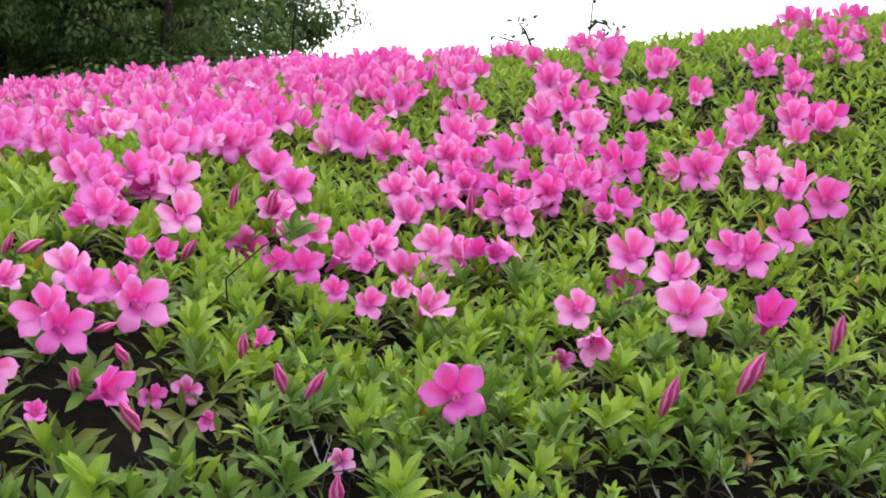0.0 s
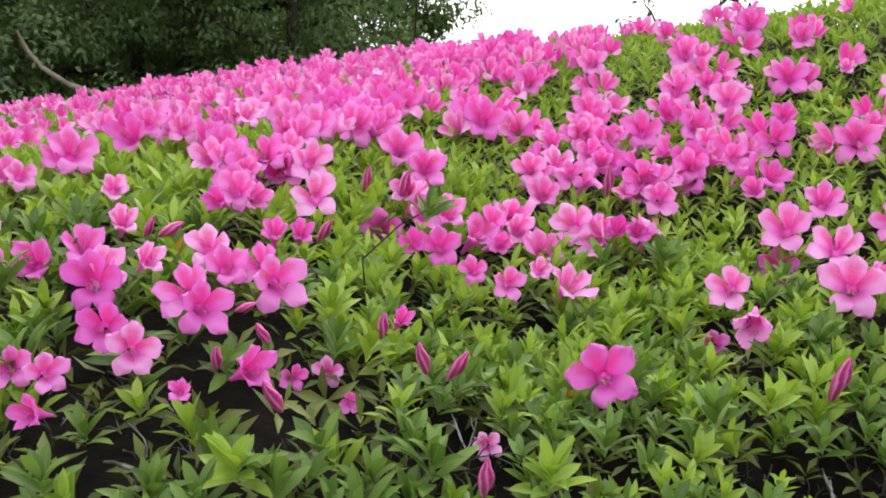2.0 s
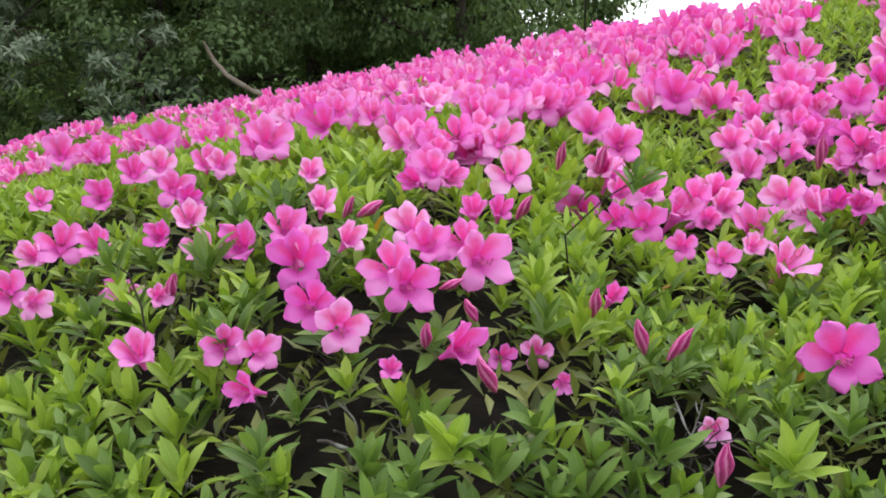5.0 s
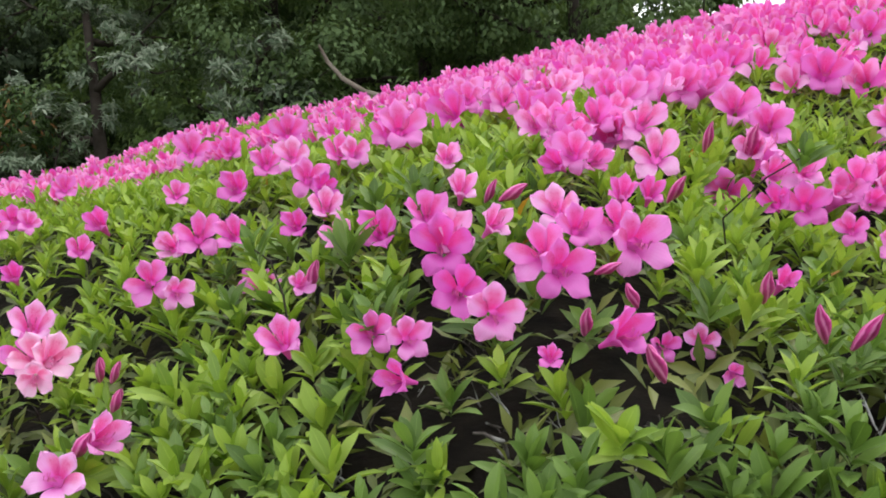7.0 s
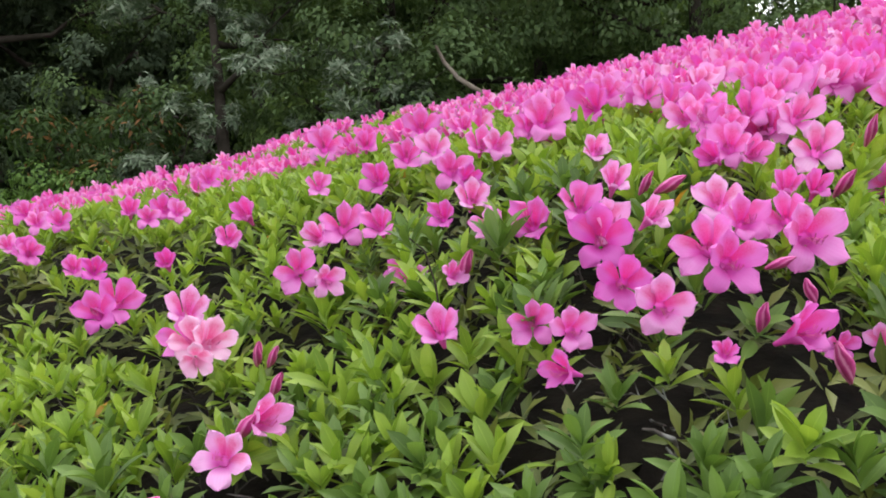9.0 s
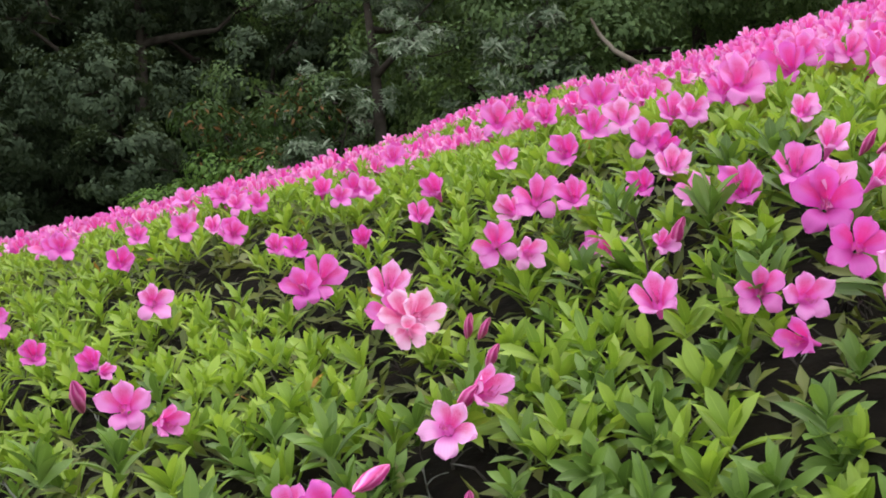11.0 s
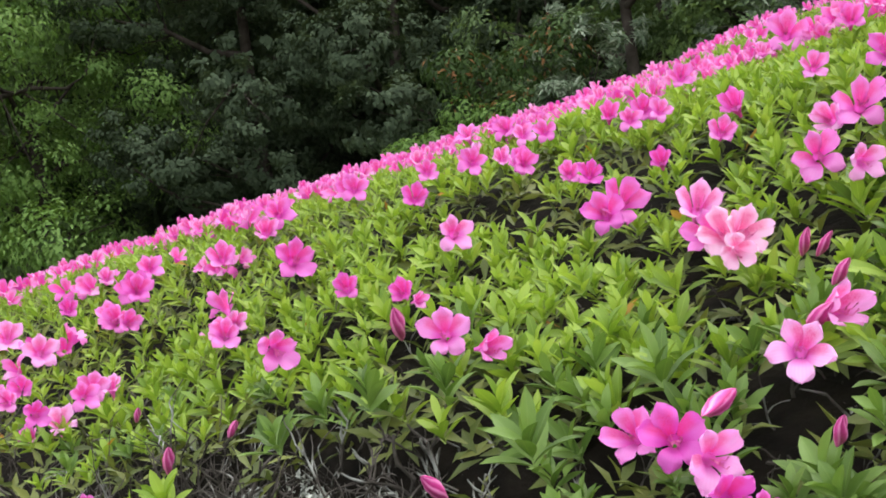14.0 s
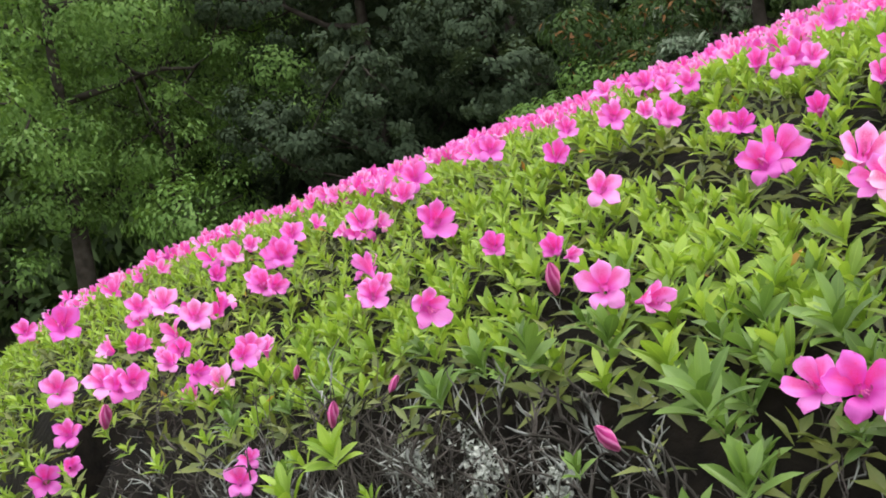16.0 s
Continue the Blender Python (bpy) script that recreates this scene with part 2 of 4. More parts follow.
def tube(points, radii, sides=5):
    """A tapered tube along points, as (verts, faces, uvs)."""
    pts = np.asarray(points, float)
    v, ref = [], np.array((0.31, 0.22, 0.92))
    for i, p in enumerate(pts):
        d = pts[min(i + 1, len(pts) - 1)] - pts[max(i - 1, 0)]
        d = d / max(np.linalg.norm(d), 1e-9)
        a = np.cross(d, ref)
        a /= max(np.linalg.norm(a), 1e-6)
        b = np.cross(d, a)
        for k in range(sides):
            t = 2 * math.pi * k / sides
            v.append(p + radii[i] * (math.cos(t) * a + math.sin(t) * b))
    f = [(i * sides + k, i * sides + (k + 1) % sides, (i + 1) * sides + (k + 1) % sides, (i + 1) * sides + k) for i in range(len(pts) - 1) for k in range(sides)]
    return np.array(v), np.array(f), np.zeros((len(f), 4, 2))


# ---- leaves, shoots and blossoms ----
rng = np.random.default_rng(7)


def leaf_shape(length, width, rows, cols, arch, fold):
    """A lance-shaped leaf along +y that arches down and is folded along its rib."""
    v = []
    for i in range(rows):
        s = i / (rows - 1)
        half = width * 0.5 * (math.sin(math.pi * (0.05 + 0.95 * s) ** 1.2) ** 0.72 if 0 < s < 1 else (0.10 if s == 0 else 0.0))
        for j in range(cols):
            w = 2 * j / (cols - 1) - 1
            v.append((w * half, s * length * (1 - 0.25 * arch * s), fold * half * abs(w) - arch * length * s * s * 0.6))
    f = grid_faces(rows, cols)
    uv = [[((k // cols) / (rows - 1), (k % cols) / (cols - 1)) for k in q] for q in f]
    return np.array(v), np.array(f), np.array(uv)


def shoot_shape(leaves, rows, cols, seed, low=False):
    """A rosette of leaves round a twig's tip, about 7 cm across; +z is up the twig."""
    r = np.random.default_rng(seed)
    chunks = []
    for i in range(leaves):
        k = i / leaves
        lift = radians((12 if low else 34) + 46 * k + r.uniform(-12, 12))
        v, f, u = leaf_shape(r.uniform(0.038, 0.052) * (1 - 0.22 * k), r.uniform(0.0112, 0.0146) * (1 - 0.15 * k), rows, cols, r.uniform(0.1, 0.45), r.uniform(0.25, 0.6))
        m = Euler((lift, r.uniform(-0.35, 0.35), i * 2.4 + r.uniform(-0.3, 0.3)), "XYZ").to_matrix()
        chunks.append((v @ np.array(m).T + (0, 0, -0.022 + 0.024 * k), f, u))
    return join(chunks)


def bloom_shape(rows, cols, flare, seed, tubed=True):
    """A funnel-shaped azalea corolla that faces +z: five broad lobes grown together below, the blotched one towards +y."""
    r = np.random.default_rng(seed)
    chunks = []
    for k in range(5):
        turn = 2 * math.pi * k / 5 + r.uniform(-0.2, 0.2)
        low = k in (2, 3)
        wave, size, twist = r.uniform(0, 6.3), r.uniform(0.92, 1.14), r.uniform(-0.4, 0.4)
        bend = r.uniform(0.6, 2.0) if low else r.uniform(-0.3, 1.1)
        spread = flare * (r.uniform(0.95, 1.1) if low else r.uniform(0.84, 1.04))
        broad = r.uniform(0.0140, 0.0163) * (0.40 + 0.60 * spread)
        v = []
        for i in range(rows):
            s = 1 - (1 - i / (rows - 1)) ** 1.45
            reach = 0.0062 + 0.0345 * s ** 1.12 * size * spread
            tip = max(0.0, (s - 0.66) / 0.34)
            half = min(0.73 * reach, broad * (0.74 + 0.26 * min(1.0, max(0.0, s - 0.25) / 0.45) ** 0.8)) * math.sqrt(max(0.02 if rows > 8 else 0.22, 1 - tip ** 2.4))
            lift = -0.024 + 0.037 * s ** 0.72 * (1.7 - 0.7 * spread) - 0.016 * max(0.0, s - 0.35) ** 1.6 * 1.9 * bend * flare
            for j in range(cols):
                w = 2 * j / (cols - 1) - 1
                edge = max(0.0, s - 0.35) / 0.65
                frill = (0.0020 * math.sin(3.1 * w + wave + 5 * s) + 0.0042 * w * w * math.sin(8 * s + wave + (1.7 if w > 0 else 0))) * edge
                groove = -0.0026 * math.exp(-(w / 0.32) ** 2) * s * (1 - 0.6 * s)
                cup = 0.0032 * math.cos(wave) * w * w * edge
                v.append((w * half * size, reach - 0.0035 * w * w * s + 0.0014 * edge * math.sin(6 * w + wave), lift + cup + frill + groove + twist * half * w * edge))
        v = np.array(v)
        c, sn = math.cos(turn), math.sin(turn)
        v = np.stack([c * v[:, 0] - sn * v[:, 1], sn * v[:, 0] + c * v[:, 1], v[:, 2]], 1)
        f = grid_faces(rows, cols)
        shift = {0: 0.0, 1: -0.3, 4: 0.3}.get(k, 2.5)
        uv = [[(1 - (1 - (q // cols) / (rows - 1)) ** 1.45, (q % cols) / (cols - 1) + shift) for q in g] for g in f]
        chunks.append((v, np.array(f), np.array(uv)))
    if tubed:
        v, f, _ = tube([(0, 0, -0.050), (0, 0, -0.038), (0, 0, -0.029), (0, 0, -0.018)], [0.0028, 0.004, 0.0058, 0.0082], 10)
        uv = np.zeros((len(f), 4, 2))
        uv[:, :, 0], uv[:, :, 1] = 0.2, 3.0
        chunks.append((v, f, uv))
    return join(chunks)


def stamen_shape(seed):
    r = np.random.default_rng(seed)
    chunks = []
    for i in range(7):
        a, far = r.uniform(0, 6.28), r.uniform(0.002, 0.007)
        x, y = far * math.cos(a), far * math.sin(a) - 0.006
        tall = r.uniform(0.012, 0.022) + (0.008 if i == 0 else 0)
        chunks.append(tube([(0, 0, -0.018), (x * 0.5, y * 0.4, -0.002), (x, y, tall * 0.6), (x * 1.3, y * 1.0 + 0.004, tall)], [0.0006, 0.0005, 0.0005, 0.0009], 3))
    return join(chunks)


def bud_shape(seed):
    """A pointed bud of rolled petals along +z; uv.x runs round it in a spiral, once for each petal."""
    r = np.random.default_rng(seed)
    fat = r.uniform(0.8, 1.05)
    high = [-0.012, -0.006, 0.002, 0.010, 0.018, 0.026, 0.034, 0.040]
    v, f, _ = tube([(0.0008 * k, 0.0003 * k, z) for k, z in enumerate(high)], [fat * q for q in (0.0018, 0.0034, 0.0052, 0.0062, 0.0062, 0.0050, 0.0030, 0.0005)], 15)
    twist = np.arctan2(v[:, 1], v[:, 0]) * 5 + v[:, 2] * 110
    v = v * np.stack([1 + 0.15 * np.sin(twist), 1 + 0.15 * np.sin(twist), np.ones(len(v))], 1)
    uv = np.zeros((len(f), 4, 2))
    for i in range(len(f)):
        ring, k = divmod(i, 15)
        for c, (dr, dk) in enumerate(((0, 0), (0, 1), (1, 1), (1, 0))):
            uv[i, c] = (k + dk) / 3 + 18 * high[ring + dr], (ring + dr) / 7
    return v, f, uv


# ---- ground ----
def build_ground():
    far = np.concatenate([-np.geomspace(0.25, 900, 46)[::-1], [0], np.geomspace(0.25, 900, 46)])
    v = [(x - 1, y + 1.5, ground_height(x - 1, y + 1.5)) for x in far for y in far]
    me = mesh_of("ground", v, grid_faces(len(far), len(far)), None, SOIL)
    me.flip_normals()
    tagged(new("ground", me), "dark bare soil and low weeds under the shrubs", "ground", kind="structure")


build_ground()
# single blooms of the near slope: x, y, height over the hedge, width, and the way they face (degrees east of south, degrees up)
OPEN_BLOOMS_A = [
    (-0.696, 0.550, 0.045, 0.048, 63, 13), (-0.735, 0.553, 0.044, 0.051, 43, 25), (-0.768, 0.544, 0.043, 0.046, 21, 32), (-0.702, 0.655, 0.044, 0.048, 35, 28),
    (-0.472, 0.815, 0.045, 0.043, 40, 10), (-0.513, 0.824, 0.044, 0.045, 26, 14), (-0.409, 0.848, 0.045, 0.055, 32, 2), (-0.454, 0.878, 0.045, 0.056, 21, 10),
    (-0.372, 0.927, 0.043, 0.060, 36, 7), (-1.012, 0.568, 0.044, 0.054, 50, 18), (-0.404, 0.950, 0.043, 0.065, 5, 19), (-0.498, 0.947, 0.045, 0.067, 21, 13),
    (-0.497, 0.980, 0.045, 0.055, 51, 21), (-0.321, 1.003, 0.043, 0.068, 32, 6), (-0.378, 1.011, 0.044, 0.054, 36, 24), (-0.355, 1.031, 0.044, 0.055, -3, 22),
]
OPEN_BLOOMS_B = [
    (-0.415, 1.045, 0.045, 0.055, 10, 31), (-0.548, 1.030, 0.045, 0.057, 29, 34), (-0.800, 0.931, 0.044, 0.041, 54, -4), (0.010, 1.081, 0.045, 0.084, -1, 14),
    (-0.879, 0.975, 0.044, 0.061, 35, 12), (-1.066, 0.842, 0.044, 0.055, 36, 26), (-1.064, 0.876, 0.045, 0.065, 61, 24), (-1.219, 0.746, 0.045, 0.049, 67, 16),
    (-0.449, 1.238, 0.044, 0.063, 8, 19), (-0.890, 1.084, 0.044, 0.068, 39, 24), (-0.145, 1.264, 0.045, 0.042, 4, 18), (-0.099, 1.269, 0.045, 0.052, 13, 13),
    (-0.787, 1.188, 0.044, 0.059, 40, 17), (-0.191, 1.300, 0.044, 0.063, 12, 11), (-0.361, 1.309, 0.045, 0.074, 15, 18), (-0.745, 1.244, 0.045, 0.048, 46, 14),
]
OPEN_BLOOMS_C = [
    (-1.271, 0.914, 0.045, 0.041, 62, 13), (-1.537, 0.375, 0.045, 0.042, 82, 17), (-1.560, 0.393, 0.045, 0.045, 82, 16), (-0.742, 1.334, 0.045, 0.059, 35, 20),
    (-0.877, 1.287, 0.045, 0.060, 24, 24), (-1.020, 1.206, 0.045, 0.046, 40, 22), (-1.220, 1.068, 0.044, 0.039, 50, 23), (-1.192, 1.098, 0.045, 0.039, 48, 23),
    (-0.468, 1.432, 0.044, 0.068, 12, 22), (-0.526, 1.425, 0.045, 0.072, 20, 21), (0.187, 1.355, 0.044, 0.070, -18, 15), (-1.381, 0.906, 0.044, 0.046, 50, 20),
    (-1.219, 1.100, 0.045, 0.047, 57, 17), (-0.402, 1.456, 0.044, 0.077, 32, 15), (-1.324, 1.001, 0.045, 0.039, 52, 23), (-0.140, 1.473, 0.045, 0.067, -6, 15),
]
OPEN_BLOOMS_D = [
    (-1.359, 0.990, 0.044, 0.039, 53, 23), (0.349, 1.371, 0.044, 0.096, -14, 15), (-0.628, 1.519, 0.044, 0.060, 28, 19), (-0.015, 1.578, 0.044, 0.076, -11, 20),
    (-1.277, 1.252, 0.045, 0.048, 46, 22), (-0.252, 1.614, 0.044, 0.075, 14, 17), (-0.712, 1.569, 0.045, 0.064, 25, 20), (0.366, 1.502, 0.043, 0.084, -13, 32),
    (-0.448, 1.669, 0.045, 0.074, 15, 16), (0.307, 1.557, 0.045, 0.092, -16, 22), (-1.691, 0.890, 0.045, 0.052, 62, 20), (-1.887, 0.404, 0.044, 0.062, 85, 19),
    (-0.389, 1.721, 0.045, 0.092, 18, 16), (-0.398, 1.743, 0.044, 0.081, 13, 20), (0.470, 1.574, 0.044, 0.076, -35, 15), (0.505, 1.563, 0.044, 0.088, -12, 18),
]
OPEN_BLOOMS_E = [
    (-0.086, 1.770, 0.044, 0.070, 1, 12), (-0.014, 1.775, 0.045, 0.062, 4, 7), (-1.999, 0.189, 0.045, 0.067, 91, 16), (0.110, 1.756, 0.044, 0.081, -9, 9),
    (-0.789, 1.756, 0.045, 0.080, 25, 21), (-1.971, 0.592, 0.044, 0.062, 75, 23), (-1.993, 0.591, 0.044, 0.071, 75, 23), (0.202, 1.791, 0.045, 0.071, 0, 8),
    (-2.047, 0.387, 0.045, 0.065, 83, 29), (-1.916, 0.854, 0.045, 0.064, 68, 25), (-1.131, 1.678, 0.045, 0.082, 34, 20), (0.599, 1.645, 0.044, 0.096, -8, 22),
    (-2.098, 0.352, 0.045, 0.054, 84, 24), (0.283, 1.823, 0.044, 0.063, 2, 13), (-2.055, 0.646, 0.044, 0.055, 75, 27), (-0.181, 1.960, 0.045, 0.096, 10, 15),
]
OPEN_BLOOMS_F = [
    (0.368, 1.884, 0.045, 0.084, -5, 7), (0.133, 1.973, 0.045, 0.087, -3, 12), (0.708, 1.747, 0.045, 0.096, -16, 9), (0.503, 1.865, 0.043, 0.096, -20, 13),
    (0.237, 1.971, 0.045, 0.083, 0, 17), (0.622, 1.845, 0.044, 0.088, -12, 14), (-1.423, 1.753, 0.045, 0.092, 39, 20), (-2.369, 0.249, 0.045, 0.088, 88, 24),
    (0.033, 2.159, 0.044, 0.096, -1, 15), (0.328, 2.141, 0.044, 0.096, -8, 16), (0.234, 2.250, 0.044, 0.092, -5, 15), (-0.101, 2.359, 0.045, 0.085, 2, 14),
    (0.779, 2.109, 0.044, 0.089, -20, 16), (0.478, 2.254, 0.044, 0.096, -11, 15), (0.056, 2.489, 0.044, 0.081, 0, 13), (0.281, 2.468, 0.045, 0.096, -6, 13),
]
OPEN_BLOOMS_G = [
    (-2.753, 0.203, 0.045, 0.064, 90, 24), (0.562, 2.469, 0.044, 0.079, -6, 13), (0.470, 2.629, 0.044, 0.093, -9, 12),
]
CUPPED_BLOOMS_A = [
    (-0.653, 0.538, 0.039, 0.026, 62, 22), (-0.677, 0.537, 0.039, 0.037, 57, 22), (-0.475, 0.781, 0.038, 0.034, -14, 15), (-0.697, 0.705, 0.040, 0.048, 70, 17),
    (-0.357, 0.823, 0.040, 0.022, 23, 32), (-0.305, 0.869, 0.038, 0.048, 52, 20), (-0.607, 0.828, 0.040, 0.046, 21, 33), (-0.949, 0.575, 0.039, 0.039, 80, 9),
    (-0.637, 0.919, 0.039, 0.027, 50, 20), (-0.464, 1.012, 0.039, 0.041, 49, 25), (-0.910, 0.818, 0.039, 0.049, 13, 23), (-0.199, 1.039, 0.039, 0.032, 32, 32),
    (-0.601, 1.015, 0.039, 0.053, 14, 32), (-1.114, 0.616, 0.040, 0.023, 84, 11), (-0.649, 1.013, 0.039, 0.045, -1, 28), (-1.169, 0.628, 0.040, 0.038, 48, 22),
]
CUPPED_BLOOMS_B = [
    (-1.243, 0.509, 0.039, 0.047, 80, 0), (-0.536, 1.102, 0.040, 0.043, 33, 32), (-0.974, 0.893, 0.039, 0.056, 49, 32), (-0.367, 1.140, 0.039, 0.043, 18, 30),
    (-0.739, 1.069, 0.039, 0.039, 19, 28), (-0.341, 1.168, 0.039, 0.038, 27, 29), (-0.713, 1.100, 0.039, 0.047, 34, 25), (-0.459, 1.197, 0.039, 0.044, -2, 14),
    (-0.840, 1.084, 0.039, 0.048, 22, 28), (-1.302, 0.634, 0.039, 0.040, 57, 21), (-0.594, 1.200, 0.040, 0.041, 32, 17), (-0.418, 1.236, 0.040, 0.050, 34, 6),
    (-0.744, 1.155, 0.040, 0.037, 51, 5), (-0.924, 1.068, 0.040, 0.045, 17, 17), (-0.226, 1.288, 0.039, 0.043, -2, 21), (-1.102, 0.986, 0.039, 0.038, 38, 27),
]
CUPPED_BLOOMS_C = [
    (-1.170, 0.931, 0.039, 0.037, 53, 26), (-1.196, 0.920, 0.039, 0.037, 50, 21), (-1.066, 1.064, 0.039, 0.041, 45, 20), (-0.466, 1.339, 0.040, 0.051, 24, 6),
    (-1.470, 0.542, 0.039, 0.044, 71, 22), (0.200, 1.259, 0.039, 0.061, -15, -20), (-0.795, 1.284, 0.039, 0.051, 33, 22), (-1.503, 0.547, 0.040, 0.045, 79, 8),
    (-0.930, 1.219, 0.039, 0.052, 21, 21), (-1.292, 0.923, 0.039, 0.046, 64, 18), (-0.062, 1.374, 0.039, 0.038, 18, 18), (-1.095, 1.129, 0.040, 0.050, 25, 24),
    (-1.592, 0.328, 0.040, 0.036, 93, 10), (-1.334, 0.926, 0.040, 0.035, 53, 19), (-1.417, 0.826, 0.039, 0.044, 59, 21), (-0.119, 1.422, 0.039, 0.047, 8, 5),
]
CUPPED_BLOOMS_D = [
    (-0.926, 1.298, 0.039, 0.053, 37, 22), (-0.198, 1.472, 0.039, 0.062, 24, 24), (-0.268, 1.486, 0.039, 0.052, -7, 13), (-1.277, 1.087, 0.040, 0.043, 48, 23),
    (-1.475, 0.893, 0.040, 0.037, 58, 19), (-0.095, 1.510, 0.039, 0.059, 20, 11), (-0.457, 1.517, 0.039, 0.055, 22, 21), (-1.728, 0.165, 0.040, 0.038, 91, 15),
    (-1.594, 0.717, 0.039, 0.065, 76, 16), (-1.735, 0.318, 0.040, 0.041, 69, 20), (-1.744, 0.267, 0.039, 0.049, 88, 17), (-0.106, 1.554, 0.040, 0.062, 26, 19),
    (-1.767, 0.253, 0.039, 0.053, 98, 18), (0.395, 1.405, 0.040, 0.057, 19, 19), (-1.772, 0.345, 0.039, 0.039, 75, 19), (0.476, 1.382, 0.039, 0.082, -7, 31),
]
CUPPED_BLOOMS_E = [
    (0.087, 1.563, 0.039, 0.040, 12, 22), (0.031, 1.584, 0.039, 0.053, 3, 21), (-0.486, 1.610, 0.040, 0.060, 17, 16), (0.058, 1.582, 0.039, 0.051, 8, 21),
    (-1.859, 0.239, 0.039, 0.058, 68, 27), (-1.126, 1.484, 0.040, 0.050, 37, 20), (-1.852, 0.536, 0.039, 0.044, 89, 11), (-1.914, 0.306, 0.039, 0.049, 84, 21),
    (0.135, 1.687, 0.039, 0.062, 1, 4), (-1.892, 0.525, 0.040, 0.057, 65, 22), (-1.740, 0.906, 0.040, 0.051, 63, 20), (-1.923, 0.525, 0.040, 0.058, 65, 26),
    (0.395, 1.665, 0.038, 0.069, -1, 22), (0.292, 1.711, 0.038, 0.051, -20, 24), (-1.899, 0.724, 0.040, 0.059, 65, 23), (-1.869, 0.804, 0.039, 0.058, 73, 20),
]
CUPPED_BLOOMS_F = [
    (-0.351, 1.824, 0.040, 0.063, 22, 19), (-2.059, 0.494, 0.039, 0.043, 79, 24), (0.026, 1.896, 0.038, 0.065, 0, 2), (-0.047, 1.927, 0.040, 0.057, 1, 18),
    (0.250, 1.903, 0.039, 0.064, 10, 7), (-2.140, 0.589, 0.039, 0.041, 77, 22), (-0.216, 2.004, 0.040, 0.076, -10, 14), (0.072, 1.969, 0.040, 0.063, 3, 6),
    (0.017, 1.987, 0.040, 0.070, 3, 5), (0.657, 1.784, 0.040, 0.056, -8, 20), (0.029, 2.024, 0.040, 0.070, -6, 6), (0.555, 1.931, 0.038, 0.064, 2, 23),
    (0.413, 2.017, 0.040, 0.061, -11, 17), (0.198, 2.096, 0.039, 0.063, -4, 22), (0.660, 2.073, 0.040, 0.073, -27, 15), (0.827, 2.059, 0.040, 0.074, -10, 17),
]
CUPPED_BLOOMS_G = [
    (0.311, 2.284, 0.039, 0.069, 4, 15), (0.608, 2.274, 0.039, 0.042, -14, 15), (0.323, 2.464, 0.039, 0.060, 10, 13), (0.851, 2.293, 0.040, 0.073, -20, 20),
    (0.813, 2.412, 0.039, 0.061, -18, 13),
]
PALE_BLOOMS = [
    (-0.874, 0.799, 0.049, 0.054, 27, 23), (-0.845, 0.800, 0.049, 0.053, 65, 18), (-0.821, 0.753, 0.050, 0.038, 46, -5),
]
DEEP_BLOOMS = [
    (-0.795, 1.066, -0.021, 0.050, 27, 25), (-0.296, 1.435, -0.021, 0.074, 10, 10), (-0.057, 1.841, -0.020, 0.062, 0, 3), (0.293, 1.566, -0.022, 0.070, -10, 14),
    (-0.775, 1.049, -0.020, 0.050, 40, 17), (-0.295, 0.957, -0.022, 0.032, 26, 12), (-0.268, 0.980, -0.021, 0.036, 13, 18), (-0.237, 0.945, -0.020, 0.027, 22, -2),
    (-0.110, 0.976, -0.021, 0.032, 2, 12), (0.162, 1.325, -0.020, 0.045, -10, 6), (-1.364, 0.316, -0.020, 0.029, 78, 24), (-1.339, 0.296, -0.021, 0.041, 79, 29),
    (-1.951, 0.141, -0.020, 0.062, 87, 17),
]
BUD_SPOTS_A = [
    (-0.344, 0.873, 0.028, 0.022, 16, 36), (-0.280, 0.846, 0.027, 0.028, -9, 36), (-0.313, 0.923, 0.028, 0.019, -9, 34), (-0.169, 0.973, 0.030, 0.026, -9, 42),
    (-0.143, 0.987, 0.030, 0.027, 33, 41), (-0.217, 1.006, 0.028, 0.023, 12, 42), (-0.102, 0.843, 0.030, 0.028, 5, 48), (-0.325, 1.460, 0.029, 0.030, 19, 40),
    (-0.275, 1.493, 0.030, 0.034, 23, 40), (-0.327, 1.196, 0.029, 0.027, 32, 32), (-0.506, 1.094, 0.029, 0.022, 37, 35), (-0.486, 1.098, 0.029, 0.026, 56, 21),
    (-0.350, 0.960, 0.028, 0.018, 56, 20), (0.263, 1.147, 0.028, 0.038, 5, 48), (0.382, 1.217, 0.028, 0.041, 13, 48), (0.545, 1.330, 0.029, 0.038, -10, 47),
]
BUD_SPOTS_B = [
    (0.048, 1.755, 0.029, 0.040, 0, 41), (-0.723, 0.699, 0.029, 0.023, 65, 37), (-0.791, 0.800, 0.030, 0.020, 41, 45), (-0.774, 0.799, 0.029, 0.019, 55, 41),
    (-0.734, 0.756, 0.029, 0.019, 55, 42), (-0.640, 0.936, 0.029, 0.026, 39, 38), (-0.738, 0.614, 0.029, 0.030, 11, 0), (-1.099, 0.574, 0.030, 0.029, 46, 44),
    (-1.188, 0.356, 0.029, 0.023, 74, 50), (-0.874, 0.452, 0.028, 0.026, 26, 38), (-1.363, 0.384, 0.030, 0.015, 81, 47), (-1.153, 0.408, 0.030, 0.017, 85, 42),
    (-0.649, 0.607, 0.028, 0.020, 37, 46), (-1.732, 0.217, 0.030, 0.034, 85, 45),
]
